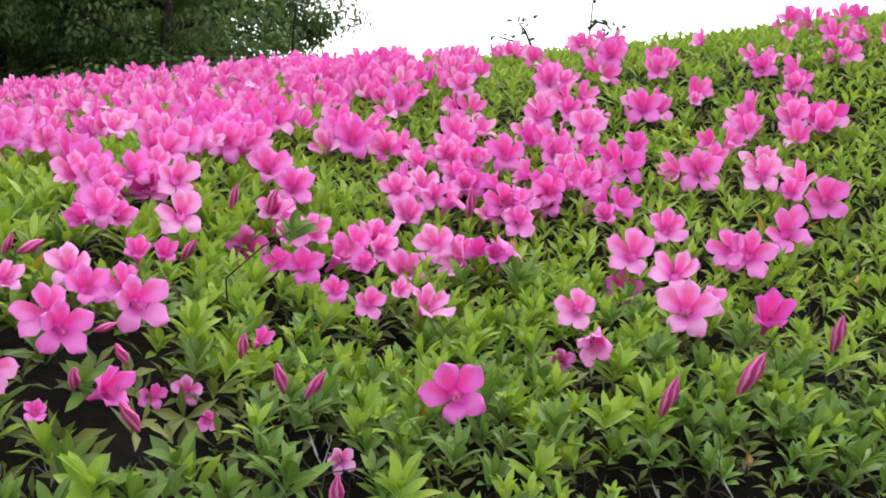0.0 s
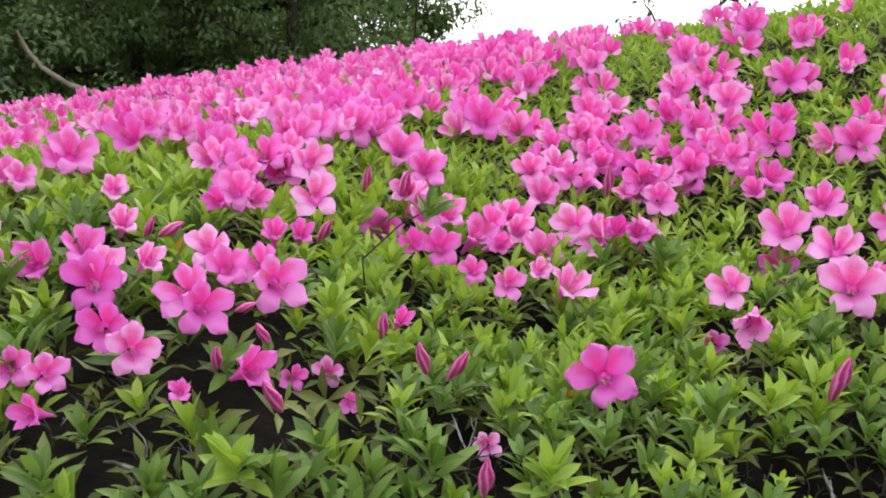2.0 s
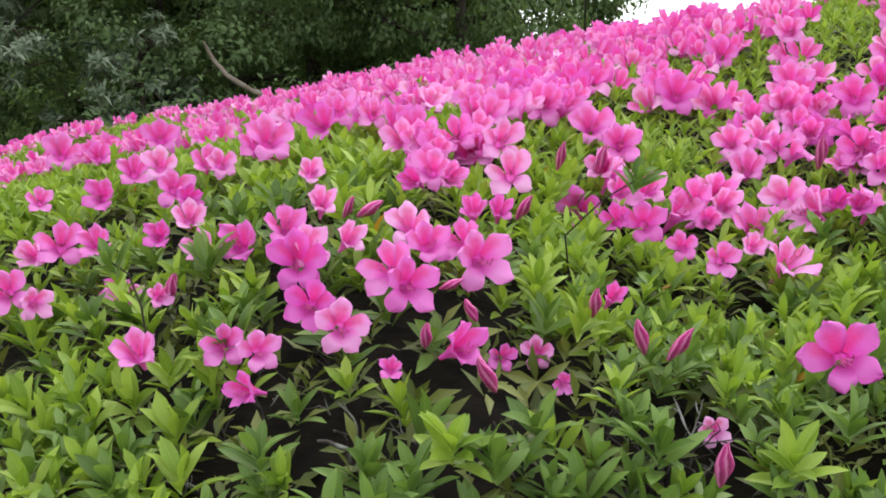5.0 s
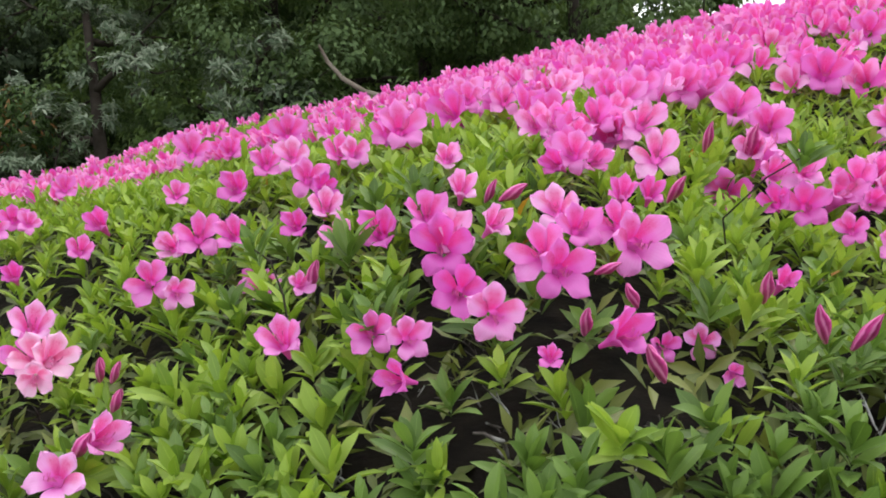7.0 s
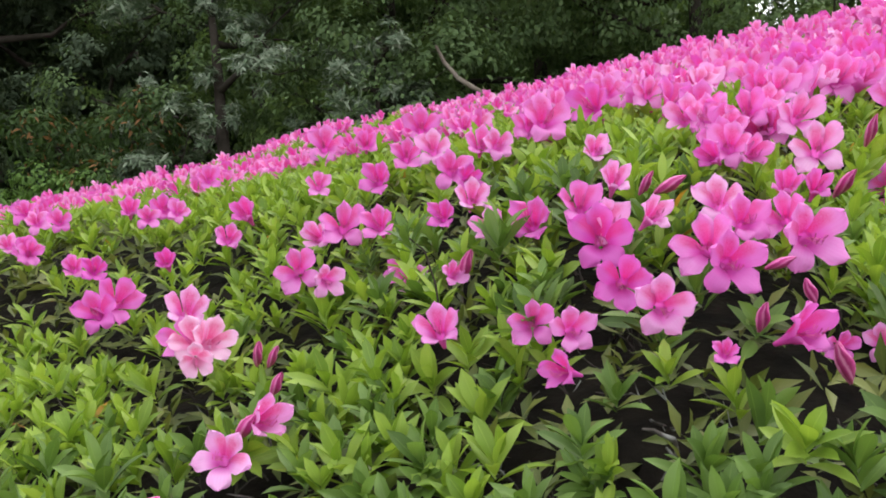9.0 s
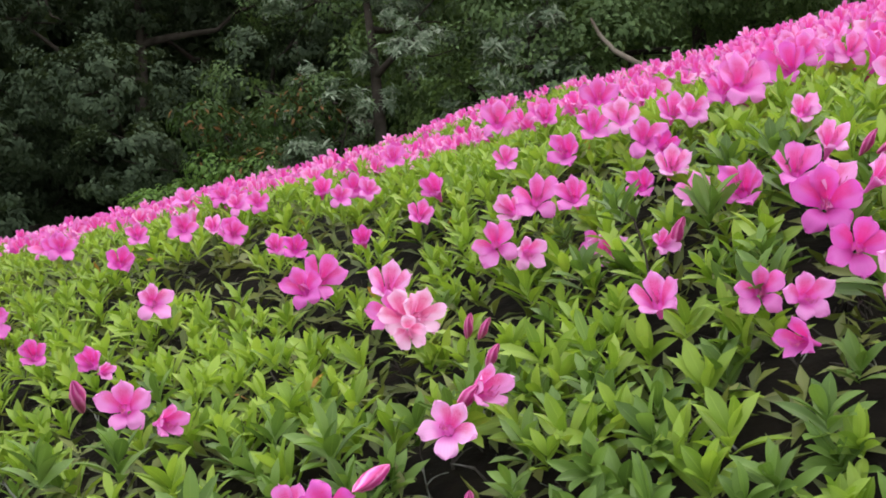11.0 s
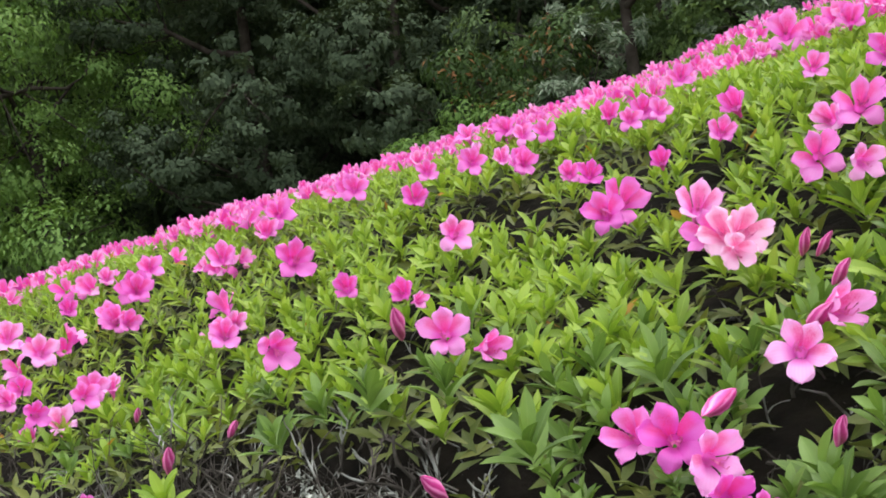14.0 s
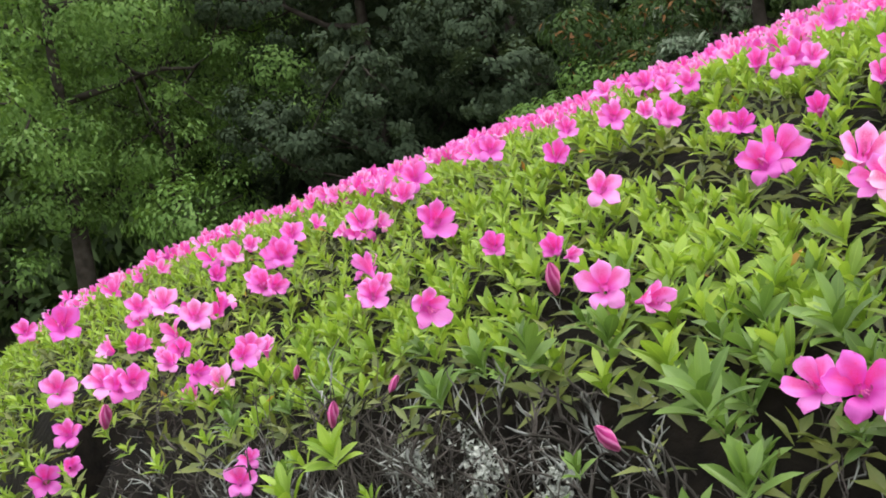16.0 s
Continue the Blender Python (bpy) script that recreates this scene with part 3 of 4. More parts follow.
# trusses further up the slope: x, y
SLOPE_BLOOMS_A = [
    (-1.681, 0.335), (-1.661, 0.442), (-1.682, 0.373), (-1.628, 0.610), (-1.714, 0.623), (-1.663, 0.759), (-1.831, 0.334), (-1.918, 0.184), (-0.477, 1.778), (-1.963, 0.448),
    (-0.418, 1.812), (-1.988, 0.410), (-2.005, 0.302), (-0.518, 1.807), (-0.735, 1.768), (-0.456, 1.831), (0.147, 1.793), (0.106, 1.820), (-0.409, 1.869), (0.312, 1.764),
    (-1.954, 0.764), (-1.987, 0.748), (0.222, 1.837), (-0.354, 1.922), (-1.894, 0.997), (0.188, 1.876), (0.298, 1.897), (-2.183, 0.403), (-0.054, 1.993), (-2.113, 0.700),
    (-0.358, 2.011), (-2.212, 0.378), (-0.109, 2.029), (-0.413, 2.053), (0.078, 2.028), (-0.170, 2.070), (0.501, 1.914), (0.357, 1.973), (-0.322, 2.088), (-0.209, 2.089),
    (0.277, 2.014), (0.689, 1.843), (0.135, 2.083), (-0.236, 2.132), (-0.411, 2.131), (0.013, 2.119), (0.644, 1.921), (0.253, 2.087),
]
SLOPE_BLOOMS_B = [
    (0.578, 1.998), (-0.937, 2.143), (0.196, 2.194), (0.069, 2.237), (0.757, 2.025), (-2.496, 0.270), (-0.299, 2.310), (0.035, 2.292), (0.347, 2.245), (-0.335, 2.340),
    (0.676, 2.169), (-0.396, 2.394), (0.245, 2.346), (0.057, 2.386), (0.720, 2.203), (0.326, 2.362), (-0.083, 2.438), (0.864, 2.140), (0.527, 2.303), (0.824, 2.168),
    (0.501, 2.340), (0.814, 2.216), (-0.147, 2.499), (0.632, 2.335), (-0.121, 2.580), (0.047, 2.571), (-2.804, 0.287), (0.321, 2.541), (0.882, 2.339), (0.286, 2.590),
    (0.600, 2.519), (0.581, 2.570), (0.843, 2.478), (-0.105, 2.769), (1.041, 2.468), (0.503, 2.717), (0.732, 2.686), (0.486, 2.810), (0.966, 2.639),
]
OPEN = OPEN_BLOOMS_A + OPEN_BLOOMS_B + OPEN_BLOOMS_C + OPEN_BLOOMS_D + OPEN_BLOOMS_E + OPEN_BLOOMS_F + OPEN_BLOOMS_G
CUPPED = CUPPED_BLOOMS_A + CUPPED_BLOOMS_B + CUPPED_BLOOMS_C + CUPPED_BLOOMS_D + CUPPED_BLOOMS_E + CUPPED_BLOOMS_F + CUPPED_BLOOMS_G
BUDS = BUD_SPOTS_A + BUD_SPOTS_B
SLOPE = SLOPE_BLOOMS_A + SLOPE_BLOOMS_B
TALL_SHOOTS = [
    (-0.036, 1.512), (0.028, 1.487), (0.121, 1.523), (0.041, 1.330), (-0.447, 0.755), (-0.362, 0.770), (-0.276, 1.043), (-0.271, 0.806),
    (-0.150, 0.881), (-0.045, 0.915), (0.008, 1.022), (0.122, 1.062), (0.186, 1.103), (-0.624, 0.992), (-0.525, 0.856), (-0.300, 0.793),
    (-0.839, 0.512), (-0.966, 0.531), (-0.917, 0.550), (-1.089, 0.473), (-1.103, 0.429), (-1.144, 0.336), (-0.828, 0.645), (-0.780, 0.485),
    (-1.166, 0.290), (-1.070, 0.514),
]
# thin sprigs (from, to)
SPRIGS = [((-0.269, 1.172, 1.298), (-0.182, 1.164, 1.356)), ((-0.66, 0.918, 1.254), (-0.671, 0.888, 1.302))]


# ---- the azalea hedge ----
hedge = tagged(new("azalea_hedge"), "clipped azalea hedge mound covered in pink blossoms and fresh green leaves", "hedge")
hedge.location = (-0.6, 1.6, ground_height(-0.6, 1.6))
bpy.context.view_layer.update()


def under_hedge(ob):
    ob.matrix_parent_inverse = hedge.matrix_basis.inverted()
    return ob


def lump(x, y):
    return 0.024 * noise.noise((x * 6.5, y * 6.5, 2.0)) + 0.012 * noise.noise((x * 2.3, y * 2.3, 9.0))


def bare(x, y):
    """How bare of leaves the worn face is, 0 to 1."""
    q = 1.0 * math.exp(-((x + 1.16) / 0.37) ** 2 - ((y - 0.44 - 0.3 * (x + 0.97)) / 0.10) ** 2)
    q += 0.85 * math.exp(-((x - 0.30) / 0.17) ** 2 - ((y - 1.06) / 0.07) ** 2)
    q += 0.65 * math.exp(-((x + 0.10) / 0.07) ** 2 - ((y - 0.95) / 0.06) ** 2)
    q += 0.30 * math.exp(-((x + 0.33) / 0.12) ** 2 - ((y - 0.76) / 0.05) ** 2)
    q += 0.50 * math.exp(-((x + 1.75) / 0.30) ** 2 - ((y - 0.20) / 0.08) ** 2)
    return min(1.0, q + max(0.0, (front_line(x) - 0.16 - y) * 2.2))


def growth(x):
    """Leaves and blooms are smaller towards the west end."""
    q = max(0.0, min(1.0, (-0.55 - x) / 0.9))
    return 1 - 0.27 * q * q * (3 - 2 * q)


def pit(x, y):
    """Hollows between the sprays, where the near-black sheet shows as the shaded inside."""
    n = noise.noise((x * 9.5, y * 9.5, 7.0)) + 0.5 * noise.noise((x * 21, y * 21, 3.0))
    near = 0.16 * max(0.0, min(1.0, 1.25 - (y - front_line(x)) / 0.30))
    return max(0.0, min(1.0, (n - 0.60 + near) * 5))


# One sheet replaces the inner branches; its near-black colour paints their shade.
def build_shade_sheet():
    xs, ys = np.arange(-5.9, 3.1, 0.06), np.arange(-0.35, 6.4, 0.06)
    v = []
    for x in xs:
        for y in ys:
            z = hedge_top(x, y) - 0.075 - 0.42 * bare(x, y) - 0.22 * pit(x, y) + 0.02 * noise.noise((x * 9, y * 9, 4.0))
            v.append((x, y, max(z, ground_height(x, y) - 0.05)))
    me = mesh_of("thicket", v, grid_faces(len(xs), len(ys)), None, SHADE_SHEET)
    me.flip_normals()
    under_hedge(part("thicket", me, hedge, "sheet in place of the inner branches, near-black to stand for their shade"))


build_shade_sheet()


def bloom_chance(x, y):
    """How thickly the hedge flowers there."""
    n = noise.noise((x * 1.9, y * 1.9, 5.0)) + 0.6 * noise.noise((x * 4.7, y * 4.7, 1.0))
    left = 1 / (1 + math.exp((x + 0.12) * 7))
    edge = float(np.interp(x, (-3.8, -3.0, -2.2, -1.6, -1.1), (0.40, 0.55, 0.88, 1.18, 1.45)))
    back = 1 / (1 + math.exp(-(y - edge - 0.14 * n) * 9))
    rear = 1 / (1 + math.exp(-(y - 2.75 + 0.25 * max(0.0, x)) * 6))
    p = 0.44 * left * back * (0.85 + 1.15 * n) + 0.14 * rear * (1 - left) * (0.5 + n)
    return p + 0.3 * left * (n > 0.06) * (x < -1.25) * (y > edge - 0.5)


singles = OPEN + CUPPED + PALE_BLOOMS
known = np.array([row[:2] for row in singles] + SLOPE)
trusses = list(SLOPE)
for x in np.arange(-4.7, 2.1, 0.070):
    for y in np.arange(0.3, 4.3, 0.070):
        a, b = x + rng.uniform(-0.032, 0.032), y + rng.uniform(-0.032, 0.032)
        if b < 1.7 and a > -1.5 or b > 1.7 and a > 0.3 and b < 2.5:      # those stand singly in the lists above
            continue
        if rng.random() < bloom_chance(a, b) and pit(a, b) < 0.5 and np.min(np.hypot(known[:, 0] - a, known[:, 1] - b)) > 0.06:
            trusses.append((a, b))
# each truss carries one to four blooms that fan out from its tip
fan = []
for x, y in trusses:
    count, first = rng.choice((1, 2, 3, 4), p=(0.18, 0.37, 0.33, 0.12) if -1.4 < x < 0.1 else (0.5, 0.4, 0.1, 0.0)), rng.uniform(0, 6.28)
    for k in range(count):
        a, far = first + k * 6.28 / count + rng.uniform(-0.5, 0.5), (0.0 if count == 1 else rng.uniform(0.020, 0.032))
        fan.append((x + far * math.cos(a), y + far * math.sin(a), 0.9 * math.cos(a) * (count > 1), 0.9 * math.sin(a) * (count > 1)))
# the single blooms further up stand in trusses too
for x, y, *_ in singles:
    for k in range(rng.integers(0, 3) if math.hypot(x + 0.1, y) > 1.32 and -0.75 < x < 0.12 else 0):
        a = rng.uniform(0, 6.28)
        fan.append((x + 0.036 * math.cos(a), y + 0.036 * math.sin(a), 0.9 * math.cos(a), 0.9 * math.sin(a)))
fan.sort(key=lambda q: math.hypot(q[0] + 0.3, q[1] - 0.3))
fan = np.array(fan)


def facing(az, el):
    az, el = np.radians(az), np.radians(el)
    return np.stack([np.sin(az) * np.cos(el), -np.cos(az) * np.cos(el), np.sin(el)], -1)


def single_poses(rows, seed):
    """Blooms that face a known way."""
    r = np.random.default_rng(seed)
    rows = np.array(rows)
    axes = facing(rows[:, 4], rows[:, 5])
    ups = np.tile((0.0, 0.0, 1.0), (len(rows), 1)) + r.normal(0, 0.22, (len(rows), 3))
    at = np.array([(x, y, hedge_top(x, y) + h) for x, y, h in rows[:, :3]])
    return at - axes * 0.006, frames(axes, ups)


def truss_poses(rows, seed):
    """Blooms of a truss look out over the path, up to the light and away from one another."""
    r = np.random.default_rng(seed)
    n = np.array([hedge_normal(x, y) for x, y in rows[:, :2]])
    z = np.array([hedge_top(x, y) + 0.8 * lump(x, y) for x, y in rows[:, :2]])
    out = np.array((-0.3, 0.0, 1.5)) - np.column_stack([rows[:, :2], z])
    out /= np.linalg.norm(out, axis=1, keepdims=True)
    axes = 0.75 * out + 0.45 * n + (0, 0, 0.35) + np.column_stack([rows[:, 2:], np.zeros(len(rows))]) + r.normal(0, 0.22, (len(rows), 3))
    axes[:, 2] = np.maximum(axes[:, 2], 0.05)
    turns = frames(axes, np.tile((0.0, 0.0, 1.0), (len(rows), 1)) + r.normal(0, 0.2, (len(rows), 3)))
    at = np.column_stack([rows[:, :2], z + 0.020 + r.normal(0, 0.008, len(rows)) - 0.015 * (rows[:, 0] < -1.5)])
    return at + turns[:, :, 2] * 0.010, turns


def bloom_growth(x):
    return growth(x) * (0.92 if x < -1.2 else 1.0)


SPAN = 0.082        # width of a fully open corolla
open_mesh = [mesh_of("flower", *bloom_shape(10, 9, f, 20 + i), PETAL) for i, f in enumerate((1.0, 0.93, 0.86, 0.96, 0.9))]
cupped_mesh = [mesh_of("flower", *bloom_shape(10, 9, f, 30 + i), PETAL) for i, f in enumerate((0.74, 0.62, 0.68, 0.52))]
pale_mesh = [mesh_of("flower", *bloom_shape(10, 9, 0.8, 36), PALE)]
tassel = [mesh_of("stamen_tuft", *stamen_shape(40 + i), FILAMENT) for i in range(3)]


def set_flower(mesh, at, turn, size, k, label=""):
    ob = under_hedge(part("flower", mesh, hedge, label))
    ob.matrix_basis = Matrix.Translation(at) @ Matrix(turn.tolist()).to_4x4() @ Matrix.Scale(size, 4)
    part("stamen_tuft", tassel[k % 3], ob)


def set_singles(rows, meshes, span, seed, label=""):
    at, turn = single_poses(rows, seed)
    for k, row in enumerate(rows):
        set_flower(meshes[k % len(meshes)], at[k], turn[k], row[3] / span, k, label)


set_singles(OPEN, open_mesh, SPAN, 3)
set_singles(CUPPED, cupped_mesh, 0.064, 4)
set_singles(PALE_BLOOMS, pale_mesh, 0.074, 5, "pale salmon-pink double bloom")
set_singles(DEEP_BLOOMS, open_mesh, SPAN, 6, "shaded bloom deep between the branches")
fan_at, fan_turn = truss_poses(fan, 7)
fan_size = rng.uniform(0.78, 1.08, len(fan)) * [bloom_growth(x) for x, _ in fan[:, :2]]
NEAR = max(0, 300 - len(singles) - len(DEEP_BLOOMS))
for k in range(NEAR):
    set_flower((open_mesh + cupped_mesh)[rng.integers(9)], fan_at[k], fan_turn[k], fan_size[k], k)
rest = []
for k, f in enumerate((1.0, 0.8, 0.6, 0.9)):
    pick = np.arange(NEAR + k, len(fan), 4)
    rest.append(scatter(bloom_shape(5, 4, f, 60 + k, False), fan_at[pick], fan_turn[pick], fan_size[pick]))
under_hedge(part("blossoms", mesh_of("blossoms", *join(rest), PETALS), hedge, "mass of small pink blossoms", "stuff"))

bud_mesh = [mesh_of("bud", *bud_shape(80 + i), BUD_SKIN) for i in range(3)]
for i, (x, y, high, long, az, el) in enumerate(BUDS):
    ob = under_hedge(part("bud", bud_mesh[i % 3], hedge, "closed deep pink flower bud"))
    ob.matrix_basis = Matrix.Translation((x, y, hedge_top(x, y) + high)) @ Matrix(frames(facing(az, el)[None], np.array([(0.0, 1.0, 0.1)]))[0].tolist()).to_4x4() @ Matrix.Scale(long / 0.027, 4)


# ---- the hedge's leaves ----
def thinned(x, y):
    """How far the sprays stand apart low on the face towards the path."""
    return 0.20 * max(0.0, min(1.0, 1.3 - (y - front_line(x)) / 0.22))


def leaf_spots(step, x0, x1, y0, y1, keep, hollow=0.9):
    out = []
    for x in np.arange(x0, x1, step):
        for y in np.arange(y0, y1, step):
            a, b = x + rng.uniform(-0.45, 0.45) * step, y + rng.uniform(-0.45, 0.45) * step
            if keep(a, b) and rng.random() > min(0.9, 1.15 * bare(a, b) + thinned(a, b)) + hollow * pit(a, b) and hedge_top(a, b) > ground_height(a, b) + 0.12:
                out.append((a, b))
    return np.array(out)


def close_by(x, y):
    return math.hypot(x + 0.45, y - 0.55) < 1.25


def in_sight(x, y):
    return not close_by(x, y) and y < 4.0 and x > -4.4 and y > front_line(x) - 0.5 and x < 1.6


def shoot_poses(spots, sink, wild, lean):
    n = np.array([hedge_normal(x, y) for x, y in spots])
    z = np.array([hedge_top(x, y) + lump(x, y) for x, y in spots])
    axes = 0.6 * n + np.array((0.0, -0.12, 0.5)) + rng.normal(0, wild, (len(spots), 3))
    turns = frames(axes, rng.normal(0, 1, (len(spots), 3)))
    return np.column_stack([spots, z - sink + rng.normal(0, 0.008, len(spots))]), turns


def ripe_shade_share(x, y):
    """The face towards the path carries more ripe, deeper green leaves than the flush on top; this also paints in its
    shade.
    """
    return 1.02 - (y - front_line(x)) / 0.70 + 0.5 * noise.noise((x * 3, y * 3, 11.0)) - 0.8 * max(0.0, min(1.0, (-0.75 - x) / 0.45))


near_spots = leaf_spots(0.0315, -1.8, 0.9, -0.1, 1.9, close_by)
front_blooms = np.array([row[:2] for row in singles + DEEP_BLOOMS])
gap = np.array([np.min(np.hypot(front_blooms[:, 0] - x, 0.66 * (front_blooms[:, 1] - 0.020 - y))) for x, y in near_spots])
near_spots = near_spots[gap > 0.029]
near_spots = near_spots[np.argsort(np.hypot(near_spots[:, 0] + 0.3, near_spots[:, 1] - 0.25))]
mid_spots = np.concatenate([leaf_spots(0.040, -1.1, 1.7, -0.2, 4.1, in_sight), leaf_spots(0.037, -4.5, -1.1, -0.2, 3.2, in_sight)])
hid_spots = leaf_spots(0.085, -5.7, 2.9, -0.2, 6.2, lambda x, y: not close_by(x, y) and not (in_sight(x, y) and (y < 3.2 or x > -1.1)))

place, turn = shoot_poses(near_spots, 0.012, 0.22, 0)
size = rng.uniform(0.72, 1.18, len(place)) * [growth(x) * (1 - 0.4 * bare(x, y)) for x, y in near_spots]
ripe = np.array([rng.random() < ripe_shade_share(x, y) for x, y in near_spots])
shoot_mesh = {}
for k, skin in ((False, SHOOT), (True, RIPE_SHADED)):
    shoot_mesh[k] = [mesh_of("leaf_shoot", *shoot_shape(10 + i % 4, 7, 5, 100 + i), skin) for i in range(6)]
for i in range(300 - len(TALL_SHOOTS)):
    ob = under_hedge(part("leaf_shoot", shoot_mesh[bool(ripe[i])][i % 6], hedge))
    ob.matrix_basis = Matrix.Translation(place[i]) @ Matrix(turn[i].tolist()).to_4x4() @ Matrix.Scale(size[i], 4)
tall_place, tall_turn = shoot_poses(np.array(TALL_SHOOTS), -0.018, 0.15, 0)
for i, spot in enumerate(tall_place):
    ob = under_hedge(part("leaf_shoot", shoot_mesh[i % 3 > 0][i % 6], hedge, "taller leaf rosette with long leaves"))
    ob.matrix_basis = Matrix.Translation(spot) @ Matrix(tall_turn[i].tolist()).to_4x4() @ Matrix.Scale(rng.uniform(0.95, 1.22) * growth(spot[0]), 4)
young, aged = [], []
for k in range(6):
    pick = np.arange(300 - len(TALL_SHOOTS) + k, len(place), 6)
    for flag, out in ((False, young), (True, aged)):
        some = pick[ripe[pick] == flag]
        out.append(scatter(shoot_shape(9, 5, 3, 100 + k), place[some], turn[some], size[some]))
place, turn = shoot_poses(mid_spots, 0.012, 0.25, 0)
size = rng.uniform(0.8, 1.2, len(place)) * [growth(x) * (1 - 0.4 * bare(x, y)) for x, y in mid_spots]
for k in range(4):
    pick = np.arange(k, len(place), 4)
    young.append(scatter(shoot_shape(7, 3, 3, 140 + k), place[pick], turn[pick], size[pick]))
place, turn = shoot_poses(hid_spots, 0.015, 0.3, 0)
young.append(scatter(shoot_shape(6, 3, 3, 150), place, turn, rng.uniform(1.2, 1.7, len(place))))
under_hedge(part("leaves", mesh_of("leaves", *join(young), SHOOT), hedge, "fresh yellow-green leaf rosettes", "stuff"))
under_hedge(part("mature_leaves", mesh_of("mature_leaves", *join(aged), RIPE_SHADED), hedge, "ripe leaf rosettes whose deeper green also stands for shade", "stuff"))

low_spots = leaf_spots(0.043, -4.4, 1.6, -0.2, 3.6, lambda x, y: close_by(x, y) or (in_sight(x, y) and y < 3.0), 0.1)
place, turn = shoot_poses(low_spots, 0.036, 0.45, 0)
place[:, 2] -= [0.055 * pit(x, y) for x, y in low_spots]
chunks = []
for k in range(3):
    pick = np.arange(k, len(place), 3)
    chunks.append(scatter(shoot_shape(6, 3, 3, 160 + k, True), place[pick], turn[pick], rng.uniform(0.65, 1.0, len(pick))))
under_hedge(part("old_leaves", mesh_of("old_leaves", *join(chunks), OLD), hedge, "darker older leaves below the new growth", "stuff"))


def build_twigs():
    chunks = []

    def twig(p, d, r, steps, step, forks):
        pts = [p]
        for k in range(steps):
            d = d + rng.normal(0, 0.24, 3)
            d /= np.linalg.norm(d)
            p = p + d * step
            pts.append(p)
            if forks and rng.random() < 0.55:
                twig(p, d + rng.normal(0, 0.55, 3), r * 0.72, 2 + forks, step * 0.75, forks - 1)
        chunks.append(tube(pts, [r * (1 - 0.5 * k / steps) * rng.uniform(0.8, 1.25) for k in range(steps + 1)], 3))

    for i in range(2600):
        worn = i < 420
        if worn:
            x = rng.normal(-1.15, 0.36) if i % 4 else rng.uniform(-0.2, 0.55)
            y = front_line(x) + rng.normal(-0.02, 0.08) if i % 4 else rng.uniform(0.88, 1.16)
        else:
            x = rng.uniform(-1.9, 0.75)
            y = front_line(x) + rng.uniform(-0.3, 0.4 if i % 3 else 0.9)
        z = hedge_top(x, y)
        if z < ground_height(x, y) or (worn and bare(x, y) < 0.25):
            continue
        n = np.array(hedge_normal(x, y))
        p = np.array((x, y, z)) - n * (rng.uniform(0.06, 0.18) if worn else rng.uniform(0.07, 0.16))
        d = n * 0.45 + (0, -0.1, 0.45) + rng.normal(0, 0.5, 3)
        twig(p, d / np.linalg.norm(d), rng.uniform(0.0020, 0.0034) if i % 5 == 0 else rng.uniform(0.0010, 0.0019), 5, rng.uniform(0.010, 0.020) if worn else rng.uniform(0.008, 0.013), 2 if worn else 1)
    under_hedge(part("bare_twig_tangle", mesh_of("bare_twig_tangle", *join(chunks), TWIG), hedge, "grey lichened bare twigs of the worn side", "stuff"))


build_twigs()


def build_lichen():
    """Crumbly grey lichen that coats the oldest twigs."""
    at, up = [], []
    for x, y, run in ((-1.07, 0.43, 0.05), (-1.03, 0.405, 0.06), (-1.13, 0.395, 0.03), (-0.955, 0.43, 0.04), (-1.00, 0.38, 0.05)):
        a = rng.uniform(-0.9, 0.9)
        n = np.array(hedge_normal(x, y))
        root = np.array((x, y, hedge_top(x, y))) - n * 0.045
        for k in range(150):
            q = rng.uniform(-1, 1) * run
            at.append(root + np.array((q * math.cos(a), -0.2 * q, q * math.sin(a))) + rng.normal(0, 0.0055, 3))
            up.append(n + rng.normal(0, 0.7, 3))
    at, up = np.array(at), np.array(up)
    flakes = scatter(leaf_shape(0.0055, 0.006, 3, 3, 0.4, 0.8), at, frames(up, rng.normal(0, 1, up.shape)), rng.uniform(0.5, 1.4, len(at)))
    under_hedge(part("lichen", mesh_of("lichen", *flakes, LICHEN), hedge, "pale grey lichen on the old twigs", "stuff"))


build_lichen()


def build_sprigs():
    for a, b in SPRIGS:
        a, b = np.array(a), np.array(b)
        mid = (a + b) / 2 + (0.004, 0, 0.01)
        root = a - (0, -0.01, 0.06)
        stem = under_hedge(part("sprig", mesh_of("sprig", *tube([root, a, mid, b], [0.0014, 0.0012, 0.001, 0.0008], 5), BARK), hedge, "thin dark sprig standing out of the hedge"))
        leaf = part("leaf_shoot", shoot_mesh[True][2], stem)
        leaf.matrix_basis = Matrix.Translation(b) @ Matrix(frames((b - a)[None] * 4 + (0, -0.2, 0.5), np.array([(0.0, 1.0, 0.0)]))[0].tolist()).to_4x4() @ Matrix.Scale(0.9, 4)


build_sprigs()


# ---- trees behind the hedge ----
def crown_leaf(length, width):
    v = [(0, 0, 0), (width / 2, length * 0.45, 0.1 * width), (0, length, -0.2 * length), (-width / 2, length * 0.5, 0.1 * width)]
    return np.array(v), np.array([(0, 1, 2, 3)]), np.array([[(0, 0.5), (0.45, 1), (1, 0.5), (0.5, 0)]])


